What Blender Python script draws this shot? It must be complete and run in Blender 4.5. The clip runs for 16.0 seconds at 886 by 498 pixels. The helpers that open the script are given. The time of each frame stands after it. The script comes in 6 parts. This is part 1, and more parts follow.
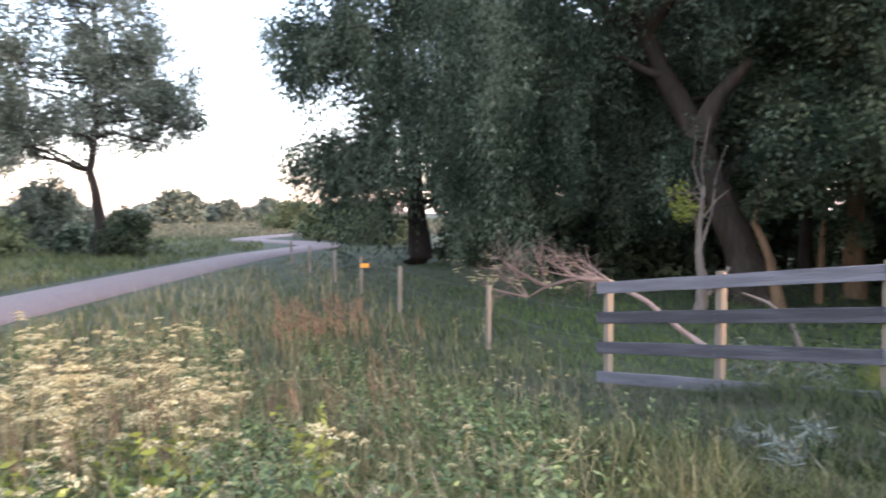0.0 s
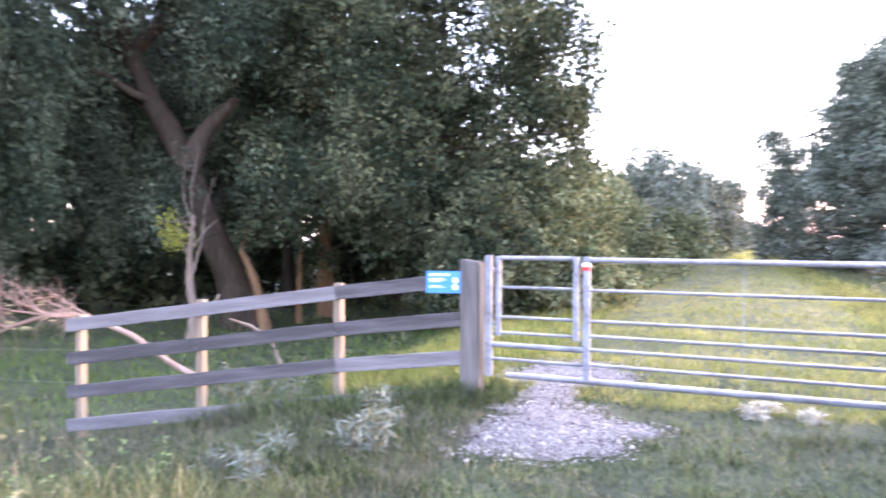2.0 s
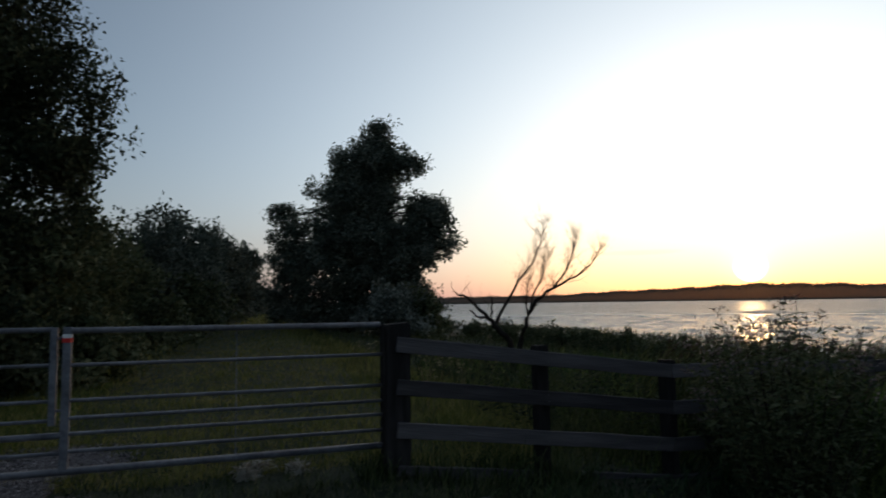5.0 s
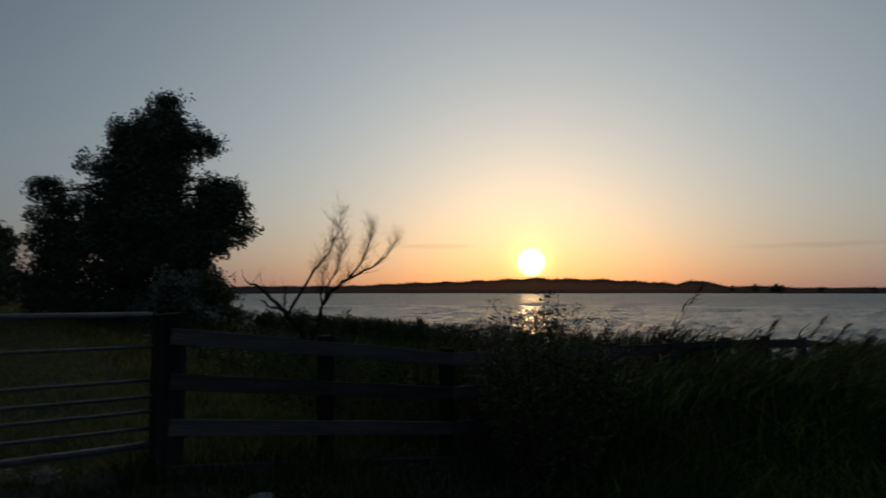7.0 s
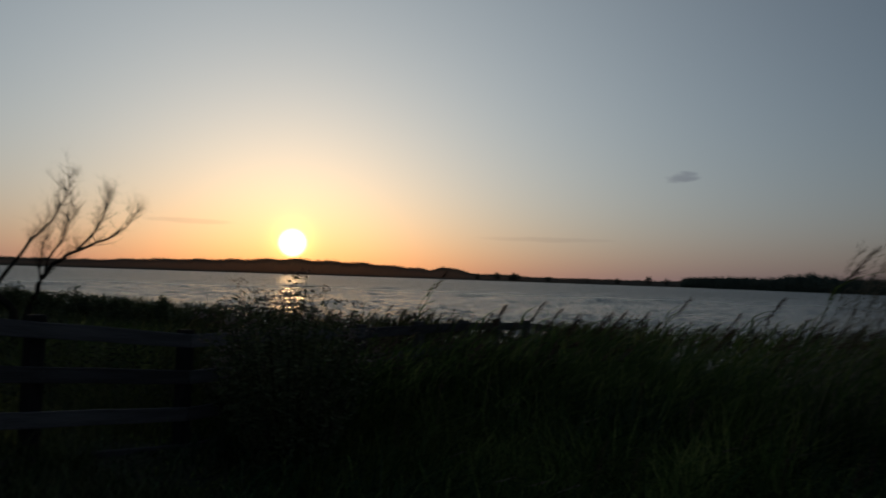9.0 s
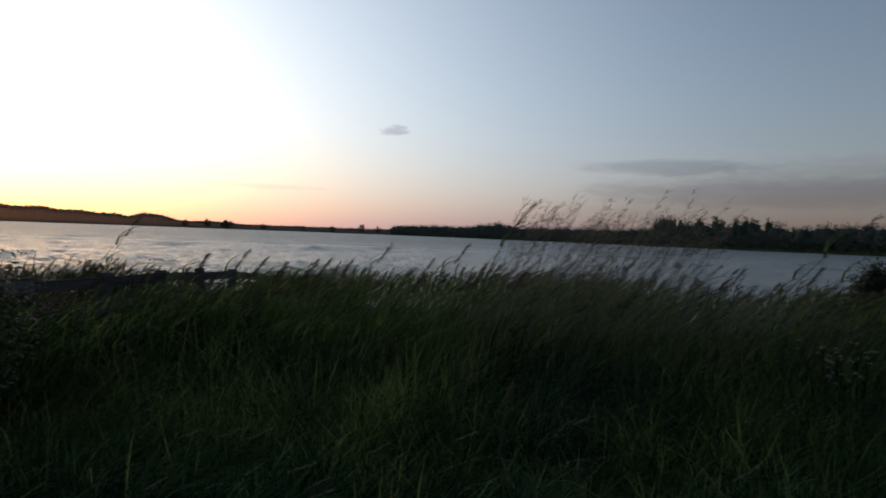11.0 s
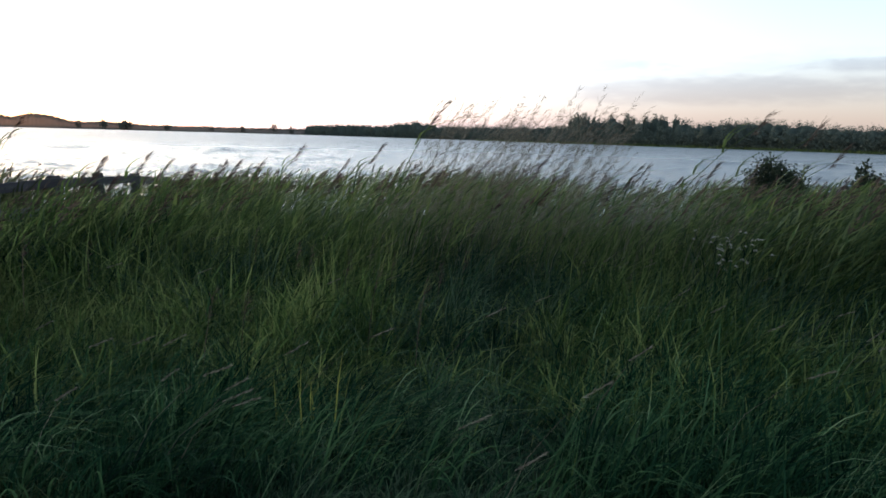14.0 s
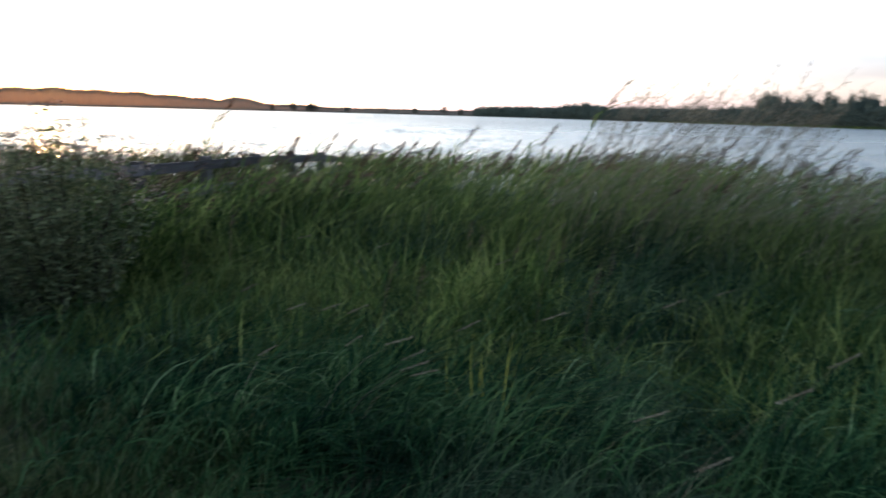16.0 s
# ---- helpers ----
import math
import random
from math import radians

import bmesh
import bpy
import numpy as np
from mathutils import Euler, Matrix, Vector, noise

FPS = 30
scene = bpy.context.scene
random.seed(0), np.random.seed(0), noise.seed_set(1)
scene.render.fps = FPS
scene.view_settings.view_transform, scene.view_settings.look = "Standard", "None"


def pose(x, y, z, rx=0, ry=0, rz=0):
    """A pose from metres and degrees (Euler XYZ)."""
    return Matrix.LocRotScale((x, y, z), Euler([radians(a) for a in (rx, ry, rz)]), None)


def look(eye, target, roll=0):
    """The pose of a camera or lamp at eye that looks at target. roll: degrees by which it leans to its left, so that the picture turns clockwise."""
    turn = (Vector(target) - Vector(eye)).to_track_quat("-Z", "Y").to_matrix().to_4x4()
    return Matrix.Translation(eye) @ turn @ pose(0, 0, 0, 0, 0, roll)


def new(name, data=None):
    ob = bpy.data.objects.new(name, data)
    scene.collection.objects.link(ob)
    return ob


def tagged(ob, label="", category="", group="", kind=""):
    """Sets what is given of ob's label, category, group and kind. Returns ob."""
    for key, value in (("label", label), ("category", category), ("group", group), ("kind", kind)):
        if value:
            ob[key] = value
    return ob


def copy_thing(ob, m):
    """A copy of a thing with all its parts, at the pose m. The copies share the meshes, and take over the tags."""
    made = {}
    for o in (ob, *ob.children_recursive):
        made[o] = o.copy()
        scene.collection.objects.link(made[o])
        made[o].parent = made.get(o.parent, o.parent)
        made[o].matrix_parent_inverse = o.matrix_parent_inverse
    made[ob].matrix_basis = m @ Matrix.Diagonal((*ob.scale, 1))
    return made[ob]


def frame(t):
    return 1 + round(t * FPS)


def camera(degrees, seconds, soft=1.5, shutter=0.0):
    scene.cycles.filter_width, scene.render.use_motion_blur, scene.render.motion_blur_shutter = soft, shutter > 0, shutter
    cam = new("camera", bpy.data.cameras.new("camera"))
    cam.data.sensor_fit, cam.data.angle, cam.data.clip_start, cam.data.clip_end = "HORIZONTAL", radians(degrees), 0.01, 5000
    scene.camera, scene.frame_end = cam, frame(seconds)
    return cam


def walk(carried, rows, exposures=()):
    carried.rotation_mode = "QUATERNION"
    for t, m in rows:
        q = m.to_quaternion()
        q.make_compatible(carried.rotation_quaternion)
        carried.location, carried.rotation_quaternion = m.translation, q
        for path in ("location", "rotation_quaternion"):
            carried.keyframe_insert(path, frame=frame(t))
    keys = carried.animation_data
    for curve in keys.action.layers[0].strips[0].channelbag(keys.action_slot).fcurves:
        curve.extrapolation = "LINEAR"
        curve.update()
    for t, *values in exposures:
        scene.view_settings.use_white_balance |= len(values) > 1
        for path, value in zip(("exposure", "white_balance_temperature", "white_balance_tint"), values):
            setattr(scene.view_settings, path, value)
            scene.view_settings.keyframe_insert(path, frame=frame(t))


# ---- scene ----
# The camera is held at arm's length by somebody who turns on the spot.
cam = camera(68.9, 16.0, 1.7, 0.5)
EYE_H, REACH = 1.65, 0.305
TURN = (  # seconds, yaw, pitch, roll
    (0.0, 24.54, -3.18, 0.59),
    (0.5, 16.04, -2.99, 0.82),
    (1.0, 3.99, -3.13, 0.72),
    (1.5, -6.71, -1.73, 1.02),
    (2.0, -17.71, -0.83, -0.05),
    (2.5, -25.91, -1.52, 0.11),
    (3.0, -34.54, -2.00, -0.18),
    (3.5, -40.13, -3.21, 0.17),
    (4.0, -45.07, -2.02, 0.64),
    (4.2, -48.07, 0.42, 0.77),
    (6.3, -68.61, 3.96, 0.83),
    (6.5, -70.29, 3.86, 0.88),
    (7.0, -76.11, 3.77, 0.01),
    (7.5, -81.06, 3.99, -0.72),
    (8.0, -87.20, 3.63, -0.87),
    (8.5, -91.66, 2.82, -1.39),
    (9.0, -97.13, 2.53, -1.91),
    (9.5, -104.34, 2.31, -1.78),
    (10.0, -112.78, 1.57, -0.26),
    (10.2, -115.13, 1.02, -1.09),
    (12.3, -128.76, -4.22, -0.46),
    (12.5, -129.00, -5.44, -0.33),
    (13.0, -129.79, -6.86, -0.69),
    (13.5, -129.31, -8.49, -0.65),
    (14.0, -129.19, -9.86, -1.54),
    (14.5, -129.20, -10.14, -1.42),
    (15.0, -127.36, -10.12, -0.24),
    (15.5, -122.56, -11.05, -0.58),
    (16.0, -114.66, -11.84, -1.44),
)

EXPOSURES = (  # seconds, stops, kelvin, tint
    (0.0, 5.4, 6900, 15), (0.5, 6.25, 6900, 21), (1.0, 6.6, 6750, 26), (1.5, 7.05, 6600, 32), (2.0, 6.5, 6650, 26), (2.5, 5.68, 6500, 20),
    (3.0, 4.63, 6350, 9), (3.5, 3.5, 6300, 4), (4.0, 2.75, 6300, 2), (4.2, 2.45, 6350, 2), (6.3, 0.0, 6450, 0), (9.2, 0.0, 6450, 0),
    (10.0, 0.5, 6500, 4), (10.2, 0.75, 6500, 6), (12.3, 1.85, 6400, 3), (12.5, 2.0, 6400, 3), (13.0, 2.45, 6400, 3), (13.5, 2.85, 6400, 3), (14.0, 3.28, 6400, 3), (16.0, 3.58, 6400, 3))


def held(yaw, pitch, roll):
    a = radians(yaw)
    return pose(-math.sin(a) * REACH, math.cos(a) * REACH, EYE_H, 90 + pitch, roll, yaw)


walk(cam, [(t, held(a, p, r)) for t, a, p, r in TURN], EXPOSURES)

# ---- world, sun ----
SUN_AZ, SUN_EL = -83.9, 2.57   # degrees: azimuth left of +y, elevation


def bearing(az, el=0.0):
    a, e = radians(az), radians(el)
    return Vector((-math.sin(a) * math.cos(e), math.cos(a) * math.cos(e), math.sin(e)))


SUN_DIR = bearing(SUN_AZ, SUN_EL)
world = bpy.data.worlds.new("evening_sky")
scene.world = world
world.use_nodes = True


def wire_world(nt):
    nt.nodes.clear()
    N, L = nt.nodes.new, nt.links.new
    out, bg = N("ShaderNodeOutputWorld"), N("ShaderNodeBackground")
    tc = N("ShaderNodeTexCoord")
    sky = N("ShaderNodeTexSky")
    sky.sky_type, sky.sun_disc = "NISHITA", False
    sky.sun_elevation, sky.sun_rotation = radians(SUN_EL), radians(-SUN_AZ)
    sky.air_density, sky.dust_density, sky.ozone_density = 1.0, 0.7, 1.5

    def m(op, a, b=None, c=None):
        n = N("ShaderNodeMath")
        n.operation = op
        for i, v in enumerate((a, b, c)):
            if v is None:
                continue
            if isinstance(v, (int, float)):
                n.inputs[i].default_value = v
            else:
                L(v, n.inputs[i])
        return n.outputs[0]

    def mix(kind, fac, a, b):
        n = N("ShaderNodeMix")
        n.data_type, n.blend_type, n.clamp_factor = "RGBA", kind, False
        for i, v in ((0, fac), (6, a), (7, b)):
            if isinstance(v, (int, float)):
                n.inputs[i].default_value = v
            elif isinstance(v, tuple):
                n.inputs[i].default_value = (*v, 1)
            else:
                L(v, n.inputs[i])
        return n.outputs[2]

    way = N("ShaderNodeVectorMath")
    way.operation = "NORMALIZE"
    L(tc.outputs["Generated"], way.inputs[0])
    dot = N("ShaderNodeVectorMath")
    dot.operation = "DOT_PRODUCT"
    L(way.outputs[0], dot.inputs[0])
    dot.inputs[1].default_value = SUN_DIR
    c = m("MAXIMUM", dot.outputs["Value"], 0.0)
    sep = N("ShaderNodeSeparateXYZ")
    L(way.outputs[0], sep.inputs[0])
    x, y, z = sep.outputs
    col = mix("MULTIPLY", 1.0, sky.outputs[0], (SKY_GAIN * 0.93, SKY_GAIN * 0.97, SKY_GAIN * 1.23))
    # haze that scatters the light of the low sun, and the veiled disc itself
    hz = m("EXPONENT", m("MULTIPLY", m("MAXIMUM", z, 0.0), -HAZE_FALL))
    for power, gain, tint, veil in GLOWS:
        lobe = m("MULTIPLY", m("POWER", c, power), gain)
        if veil:
            lobe = m("MULTIPLY", lobe, hz)
        col = mix("ADD", lobe, col, tint)
    near = m("POWER", c, 5.0)
    col = mix("MULTIPLY", m("MULTIPLY", hz, near), col, HORIZON_TINT)
    col = mix("MULTIPLY", m("MULTIPLY", hz, m("SUBTRACT", 1.0, near)), col, AWAY_TINT)
    col = mix("ADD", 1.0, col, VEIL)
    col = mix("MULTIPLY", m("EXPONENT", m("MULTIPLY", m("MAXIMUM", z, 0.0), -16.0)), col, DUSK_BAND)
    col = mix("ADD", m("MULTIPLY", hz, HAZE), col, HAZE_TINT)
    disc = N("ShaderNodeMapRange")
    disc.interpolation_type = "SMOOTHSTEP"
    L(dot.outputs["Value"], disc.inputs[0])
    disc.inputs[1].default_value, disc.inputs[2].default_value = math.cos(radians(1.35)), math.cos(radians(0.8))
    col = mix("ADD", m("MULTIPLY", disc.outputs[0], DISC), col, (1.0, 0.82, 0.45))
    # clouds: one small puff and low grey bands, by azimuth and height
    az = m("MULTIPLY", m("ARCTAN2", m("MULTIPLY", x, -1.0), y), 180 / math.pi)
    el = m("MULTIPLY", m("ARCSINE", z), 180 / math.pi)
    no = N("ShaderNodeTexNoise")
    no.inputs["Scale"].default_value, no.inputs["Detail"].default_value = 26.0, 5.0
    st = N("ShaderNodeMapping")
    st.inputs["Scale"].default_value = (1, 1, 4.0)
    L(way.outputs[0], st.inputs[0])
    L(st.outputs[0], no.inputs[0])
    ragged = m("SUBTRACT", no.outputs[0], 0.5)
    for a0, e0, wa, we, strength, rag in CLOUDS:
        da = m("DIVIDE", m("SUBTRACT", az, a0), wa)
        de = m("DIVIDE", m("SUBTRACT", el, e0), we)
        q = m("ADD", m("MULTIPLY", da, da), m("MULTIPLY", de, de))
        q = m("SUBTRACT", m("SUBTRACT", 1.0, q), m("MULTIPLY", ragged, rag))
        k = N("ShaderNodeMapRange")
        k.interpolation_type = "SMOOTHSTEP"
        L(q, k.inputs[0])
        k.inputs[1].default_value, k.inputs[2].default_value, k.inputs[4].default_value = -0.25, 0.9, strength
        col = mix("MULTIPLY", k.outputs[0], col, (0.61, 0.60, 0.66))
    L(col, bg.inputs[0])
    bg.inputs[1].default_value = 1.0
    L(bg.outputs[0], out.inputs[0])


SKY_GAIN = 0.080
HAZE, HAZE_TINT, HAZE_FALL = 0.05, (1.0, 0.90, 1.02), 10.0
HORIZON_TINT = (0.50, 0.36, 0.25)
AWAY_TINT = (0.31, 0.34, 0.90)
DUSK_BAND = (0.63, 0.60, 0.76)
VEIL = (0.020, 0.016, 0.012)
GLOWS = (  # power, gain, tint, kept low by the haze
    (4.2, 0.295, (0.95, 0.98, 1.0), False),
    (16.0, 0.09, (0.94, 0.98, 0.98), False),
    (40.0, 0.02, (1.0, 0.80, 0.58), False),
    (500.0, 0.15, (1.0, 0.55, 0.16), False),
    (2600.0, 1.5, (1.0, 0.70, 0.14), False),
)
DISC = 3.0
CLOUDS = (
    (-117.3, 9.0, 1.35, 0.55, 0.75, 3.4),
    (-141.0, 6.3, 8.0, 0.75, 0.6, 1.2),
    (-150.0, 4.2, 17.0, 1.3, 0.5, 1.0),
    (-163.0, 6.0, 6.0, 0.6, 0.5, 1.2),
    (-158.0, 2.5, 27.0, 4.6, 0.6, 0.7),
    (-75.5, 4.0, 4.0, 0.25, 0.3, 1.5),
    (-106.0, 3.6, 6.0, 0.25, 0.25, 1.5),
)
wire_world(world.node_tree)

sun = new("sun", bpy.data.lights.new("sun", "SUN"))
sun.data.energy, sun.data.angle, sun.data.color = 0.07, radians(1.6), (1.0, 0.56, 0.26)
sun.matrix_world = look(SUN_DIR * 50, (0, 0, 0))

# ---- plan ----
U, V = (0.661, 0.750), (0.750, -0.661)   # along the dike's path, and across it to the lake
WATER_Z, SHORE = -1.2, 24.0


def at(s, d, z=0.0):
    return Vector((U[0] * s + V[0] * d, U[1] * s + V[1] * d, z))


def polar(az, r, z=0.0):
    a = radians(az)
    return Vector((-math.sin(a) * r, math.cos(a) * r, z))


def smooth(a, b, x):
    q = np.clip((np.asarray(x, float) - a) / (b - a), 0, 1)
    return q * q * (3 - 2 * q)


PROFILE_D = (-400, -60, -12, -8.5, -7, -5.5, -4.2, -2.6, 1.5, 3.1, 4.7, 9, 14, 19, 24, 27, 40)
PROFILE_Z = (-0.60, -0.60, -0.70, -0.75, -0.68, -0.45, -0.22, 0.0, 0.0, -0.16, -0.36, -0.45, -0.70, -1.0, -1.22, -2.2, -2.6)
FAR_AZ = (-186, -175, -164, -150, -140, -128, -117, -98, -70, -60, -50)
FAR_R = (30, 260, 400, 480, 560, 720, 1000, 1100, 1060, 900, 900)


def lift(x, y):
    """The ground's height."""
    x, y = np.asarray(x, float), np.asarray(y, float)
    s, d = x * U[0] + y * U[1], x * V[0] + y * V[1]
    r, az = np.hypot(x, y), np.degrees(np.arctan2(-x, y))
    z = np.interp(d, PROFILE_D, PROFILE_Z)
    az = np.where(az > 60, az - 360, az)
    far = np.interp(az, FAR_AZ, FAR_R)
    land = smooth(0.97, 1.02, r / far) * (d > 24)
    z = z * (1 - land) + (-1.0 + 1.2 * smooth(1.0, 1.3, r / far)) * land
    near = 1 - smooth(9, 16, r)
    z = z + near * 0.035 * (np.sin(x * 1.7 + 0.6 * y) * np.cos(y * 1.3 - 0.4 * x) + 0.6 * np.sin(3.1 * x) * np.sin(2.7 * y))
    return z


def on(s, d, sink=0.0):
    p = at(s, d)
    p.z = float(lift(p.x, p.y)) - sink
    return p


def stand(az, r, sink=0.0):
    p = polar(az, r)
    p.z = float(lift(p.x, p.y)) - sink
    return p


# ---- materials ----
def material(name, colours, rough=0.8, scale=8.0, bump=0.0, bump_scale=40.0, vary="", metal=0.0, through_light=0.0, airy=0.0, spec=0.3, stretch=(1, 1, 1), coarse=0.6, blend=0.55, tight=0.25):
    """colours: 2 or 3 linear colours from dark to light; vary: 'island', 'object' or '' adds a random shift for each
    piece; airy: see-through share that imitates haze.
    """
    mt = bpy.data.materials.new(name)
    mt.use_nodes = True
    nt = mt.node_tree
    nt.nodes.clear()
    N, L = nt.nodes.new, nt.links.new
    out, bsdf = N("ShaderNodeOutputMaterial"), N("ShaderNodeBsdfPrincipled")
    tc, mp = N("ShaderNodeTexCoord"), N("ShaderNodeMapping")
    mp.inputs["Scale"].default_value = stretch
    L(tc.outputs["Object"], mp.inputs[0])
    big, fine = N("ShaderNodeTexNoise"), N("ShaderNodeTexNoise")
    big.inputs["Scale"].default_value, big.inputs["Detail"].default_value = scale * 0.12, 3
    fine.inputs["Scale"].default_value, fine.inputs["Detail"].default_value = scale, 6
    for n in (big, fine):
        L(mp.outputs[0], n.inputs[0])
    a = N("ShaderNodeMix")
    a.inputs[0].default_value = coarse
    L(fine.outputs[0], a.inputs[2])
    L(big.outputs[0], a.inputs[3])
    value = a.outputs[0]
    if vary:
        src = N("ShaderNodeNewGeometry").outputs["Random Per Island"] if vary == "island" else N("ShaderNodeObjectInfo").outputs["Random"]
        b = N("ShaderNodeMix")
        b.inputs[0].default_value = blend if vary == "island" else 0.25
        L(value, b.inputs[2])
        L(src, b.inputs[3])
        value = b.outputs[0]
    ramp = N("ShaderNodeValToRGB")
    L(value, ramp.inputs[0])
    es = ramp.color_ramp.elements
    spots = (0.3, 0.7) if len(colours) == 2 else (0.5 - tight, 0.5, 0.5 + tight)
    es[0].position, es[1].position = spots[0], spots[-1]
    es[0].color, es[1].color = (*colours[0], 1), (*colours[-1], 1)
    if len(colours) == 3:
        es.new(spots[1]).color = (*colours[1], 1)
    L(ramp.outputs[0], bsdf.inputs["Base Color"])
    bsdf.inputs["Roughness"].default_value = rough
    bsdf.inputs["Metallic"].default_value = metal
    bsdf.inputs["Specular IOR Level"].default_value = spec
    if bump:
        bn, bp = N("ShaderNodeTexNoise"), N("ShaderNodeBump")
        bn.inputs["Scale"].default_value, bn.inputs["Detail"].default_value = bump_scale, 5
        L(mp.outputs[0], bn.inputs[0])
        L(bn.outputs[0], bp.inputs["Height"])
        bp.inputs["Strength"].default_value, bp.inputs["Distance"].default_value = min(bump, 1.0), 0.02
        L(bp.outputs[0], bsdf.inputs["Normal"])
    shader = bsdf.outputs[0]
    if through_light:
        tr, mx = N("ShaderNodeBsdfTranslucent"), N("ShaderNodeMixShader")
        L(ramp.outputs[0], tr.inputs[0])
        mx.inputs[0].default_value = through_light
        L(shader, mx.inputs[1])
        L(tr.outputs[0], mx.inputs[2])
        shader = mx.outputs[0]
    # mixes in what lies behind, so the surface pales like something in haze
    if airy:
        gap, mx = N("ShaderNodeBsdfTransparent"), N("ShaderNodeMixShader")
        mx.inputs[0].default_value = airy
        L(shader, mx.inputs[1])
        L(gap.outputs[0], mx.inputs[2])
        shader = mx.outputs[0]
    L(shader, out.inputs[0])
    return mt


M_SOIL = material("meadow_soil", ((0.010, 0.017, 0.007), (0.024, 0.033, 0.013), (0.048, 0.048, 0.028)), 0.95, 14.0, 1.0, 60, coarse=0.4, tight=0.14)
M_GRASS = material("grass_blade", ((0.0241, 0.0331, 0.0112), (0.0636, 0.0791, 0.0279), (0.1419, 0.1472, 0.0670)), 0.7, 9.0, spec=0.12, vary="island", through_light=0.3, coarse=0.75, blend=0.45, tight=0.2)
M_LUSH = material("lush_grass_blade", ((0.0258, 0.0478, 0.0112), (0.0705, 0.1122, 0.0279), (0.1333, 0.1702, 0.0558)), 0.7, 9.0, vary="island", through_light=0.35, spec=0.1, coarse=0.75, blend=0.4, tight=0.2)
M_TROD = material("trodden_grass_blade", ((0.0108, 0.0230, 0.0069), (0.0375, 0.0598, 0.0188), (0.1120, 0.1306, 0.0612)), 0.7, 12.0, vary="island", through_light=0.25, spec=0.1, coarse=0.8, blend=0.35, tight=0.11)
M_BLOOM = material("dusty_pink_bloom", ((0.10, 0.075, 0.065), (0.19, 0.145, 0.125), (0.30, 0.25, 0.22)), 0.85, 6.0, vary="island", through_light=0.2)
M_BLEACH = material("bleached_stalk", ((0.2160, 0.2016, 0.1656), (0.3312, 0.3168, 0.2736), (0.4464, 0.4320, 0.3888)), 0.8, 6.0, vary="island", through_light=0.2)
M_OLIVE = material("olive_bank_grass", ((0.018, 0.040, 0.011), (0.078, 0.124, 0.034), (0.195, 0.230, 0.080)), 0.7, 7.0, vary="island", through_light=0.7, spec=0.08, coarse=0.8, blend=0.3, tight=0.15)
M_SAGE = material("dull_sage_blade", ((0.0056, 0.0176, 0.0103), (0.0202, 0.0451, 0.0251), (0.0762, 0.1122, 0.0638)), 0.9, 9.0, vary="island", through_light=0.35, spec=0.03, coarse=0.8, blend=0.3, tight=0.14)
# leaf of the farther trees, greyed and lightened to carry haze in its colour
M_HAZEGREY = material("haze_greyed_leaf", ((0.032, 0.044, 0.032), (0.084, 0.099, 0.074), (0.190, 0.203, 0.160)), 0.7, 5.0, spec=0.12, vary="island", through_light=0.22, coarse=0.8, blend=0.3, tight=0.18)
M_DULL = material("dull_dry_grass", ((0.0306, 0.0360, 0.0216), (0.0666, 0.0702, 0.0432), (0.1440, 0.1314, 0.0900)), 0.75, 7.0, vary="island", through_light=0.25, tight=0.2)
M_PALE = material("pale_green_blade", ((0.022, 0.062, 0.024), (0.062, 0.130, 0.052), (0.170, 0.242, 0.125)), 0.9, 6.0, vary="island", through_light=0.35, spec=0.03, tight=0.2)
# grass beyond the gate: grazing sunlight is put into its yellower, brighter colour
M_DIKE = material("ripe_sun_tinted_grass", ((0.0775, 0.1003, 0.0252), (0.1688, 0.1824, 0.0483), (0.3250, 0.2793, 0.1050)), 0.7, 6.0, vary="island", through_light=0.35, spec=0.1, coarse=0.8, blend=0.35, tight=0.18)
M_LONG = material("long_grass_blade", ((0.0034, 0.0143, 0.0080), (0.0151, 0.0484, 0.0217), (0.0616, 0.1188, 0.0479)), 0.9, 9.0, vary="island", through_light=0.4, spec=0.03, coarse=0.8, blend=0.3, tight=0.14)
M_STRAW = material("dry_stalk", ((0.100, 0.080, 0.038), (0.190, 0.155, 0.076), (0.310, 0.265, 0.145)), 0.7, 3.0, vary="island", through_light=0.25)
M_RUST = material("rusty_dock_stalk", ((0.085, 0.050, 0.030), (0.150, 0.092, 0.056), (0.230, 0.155, 0.098)), 0.8, 3.0, vary="island", through_light=0.2)
M_WEED = material("weed_leaf", ((0.030, 0.052, 0.018), (0.072, 0.110, 0.040), (0.165, 0.200, 0.080)), 0.55, 2.0, vary="island", through_light=0.3)
M_CREAM = material("cream_umbel", ((0.200, 0.150, 0.068), (0.330, 0.275, 0.140), (0.490, 0.440, 0.270)), 0.8, 9.0, vary="island", through_light=0.2)
M_SILVER = material("silver_felted_leaf", ((0.050, 0.062, 0.046), (0.100, 0.114, 0.092), (0.190, 0.205, 0.172)), 0.8, 6.0, vary="island", through_light=0.15)
M_REED = material("reed_leaf", ((0.0191, 0.0432, 0.0123), (0.0700, 0.1123, 0.0314), (0.1590, 0.1944, 0.0650)), 0.6, 9.0, vary="island", through_light=0.58, coarse=0.7, blend=0.45)
M_SEED = material("pale_seed_head", ((0.090, 0.076, 0.052), (0.160, 0.140, 0.100), (0.260, 0.232, 0.178)), 0.85, 6.0, vary="island", through_light=0.25)
M_PLUME = material("reed_plume", ((0.035, 0.022, 0.018), (0.075, 0.050, 0.038), (0.15, 0.11, 0.08)), 0.9, 6.0, vary="island", through_light=0.3)
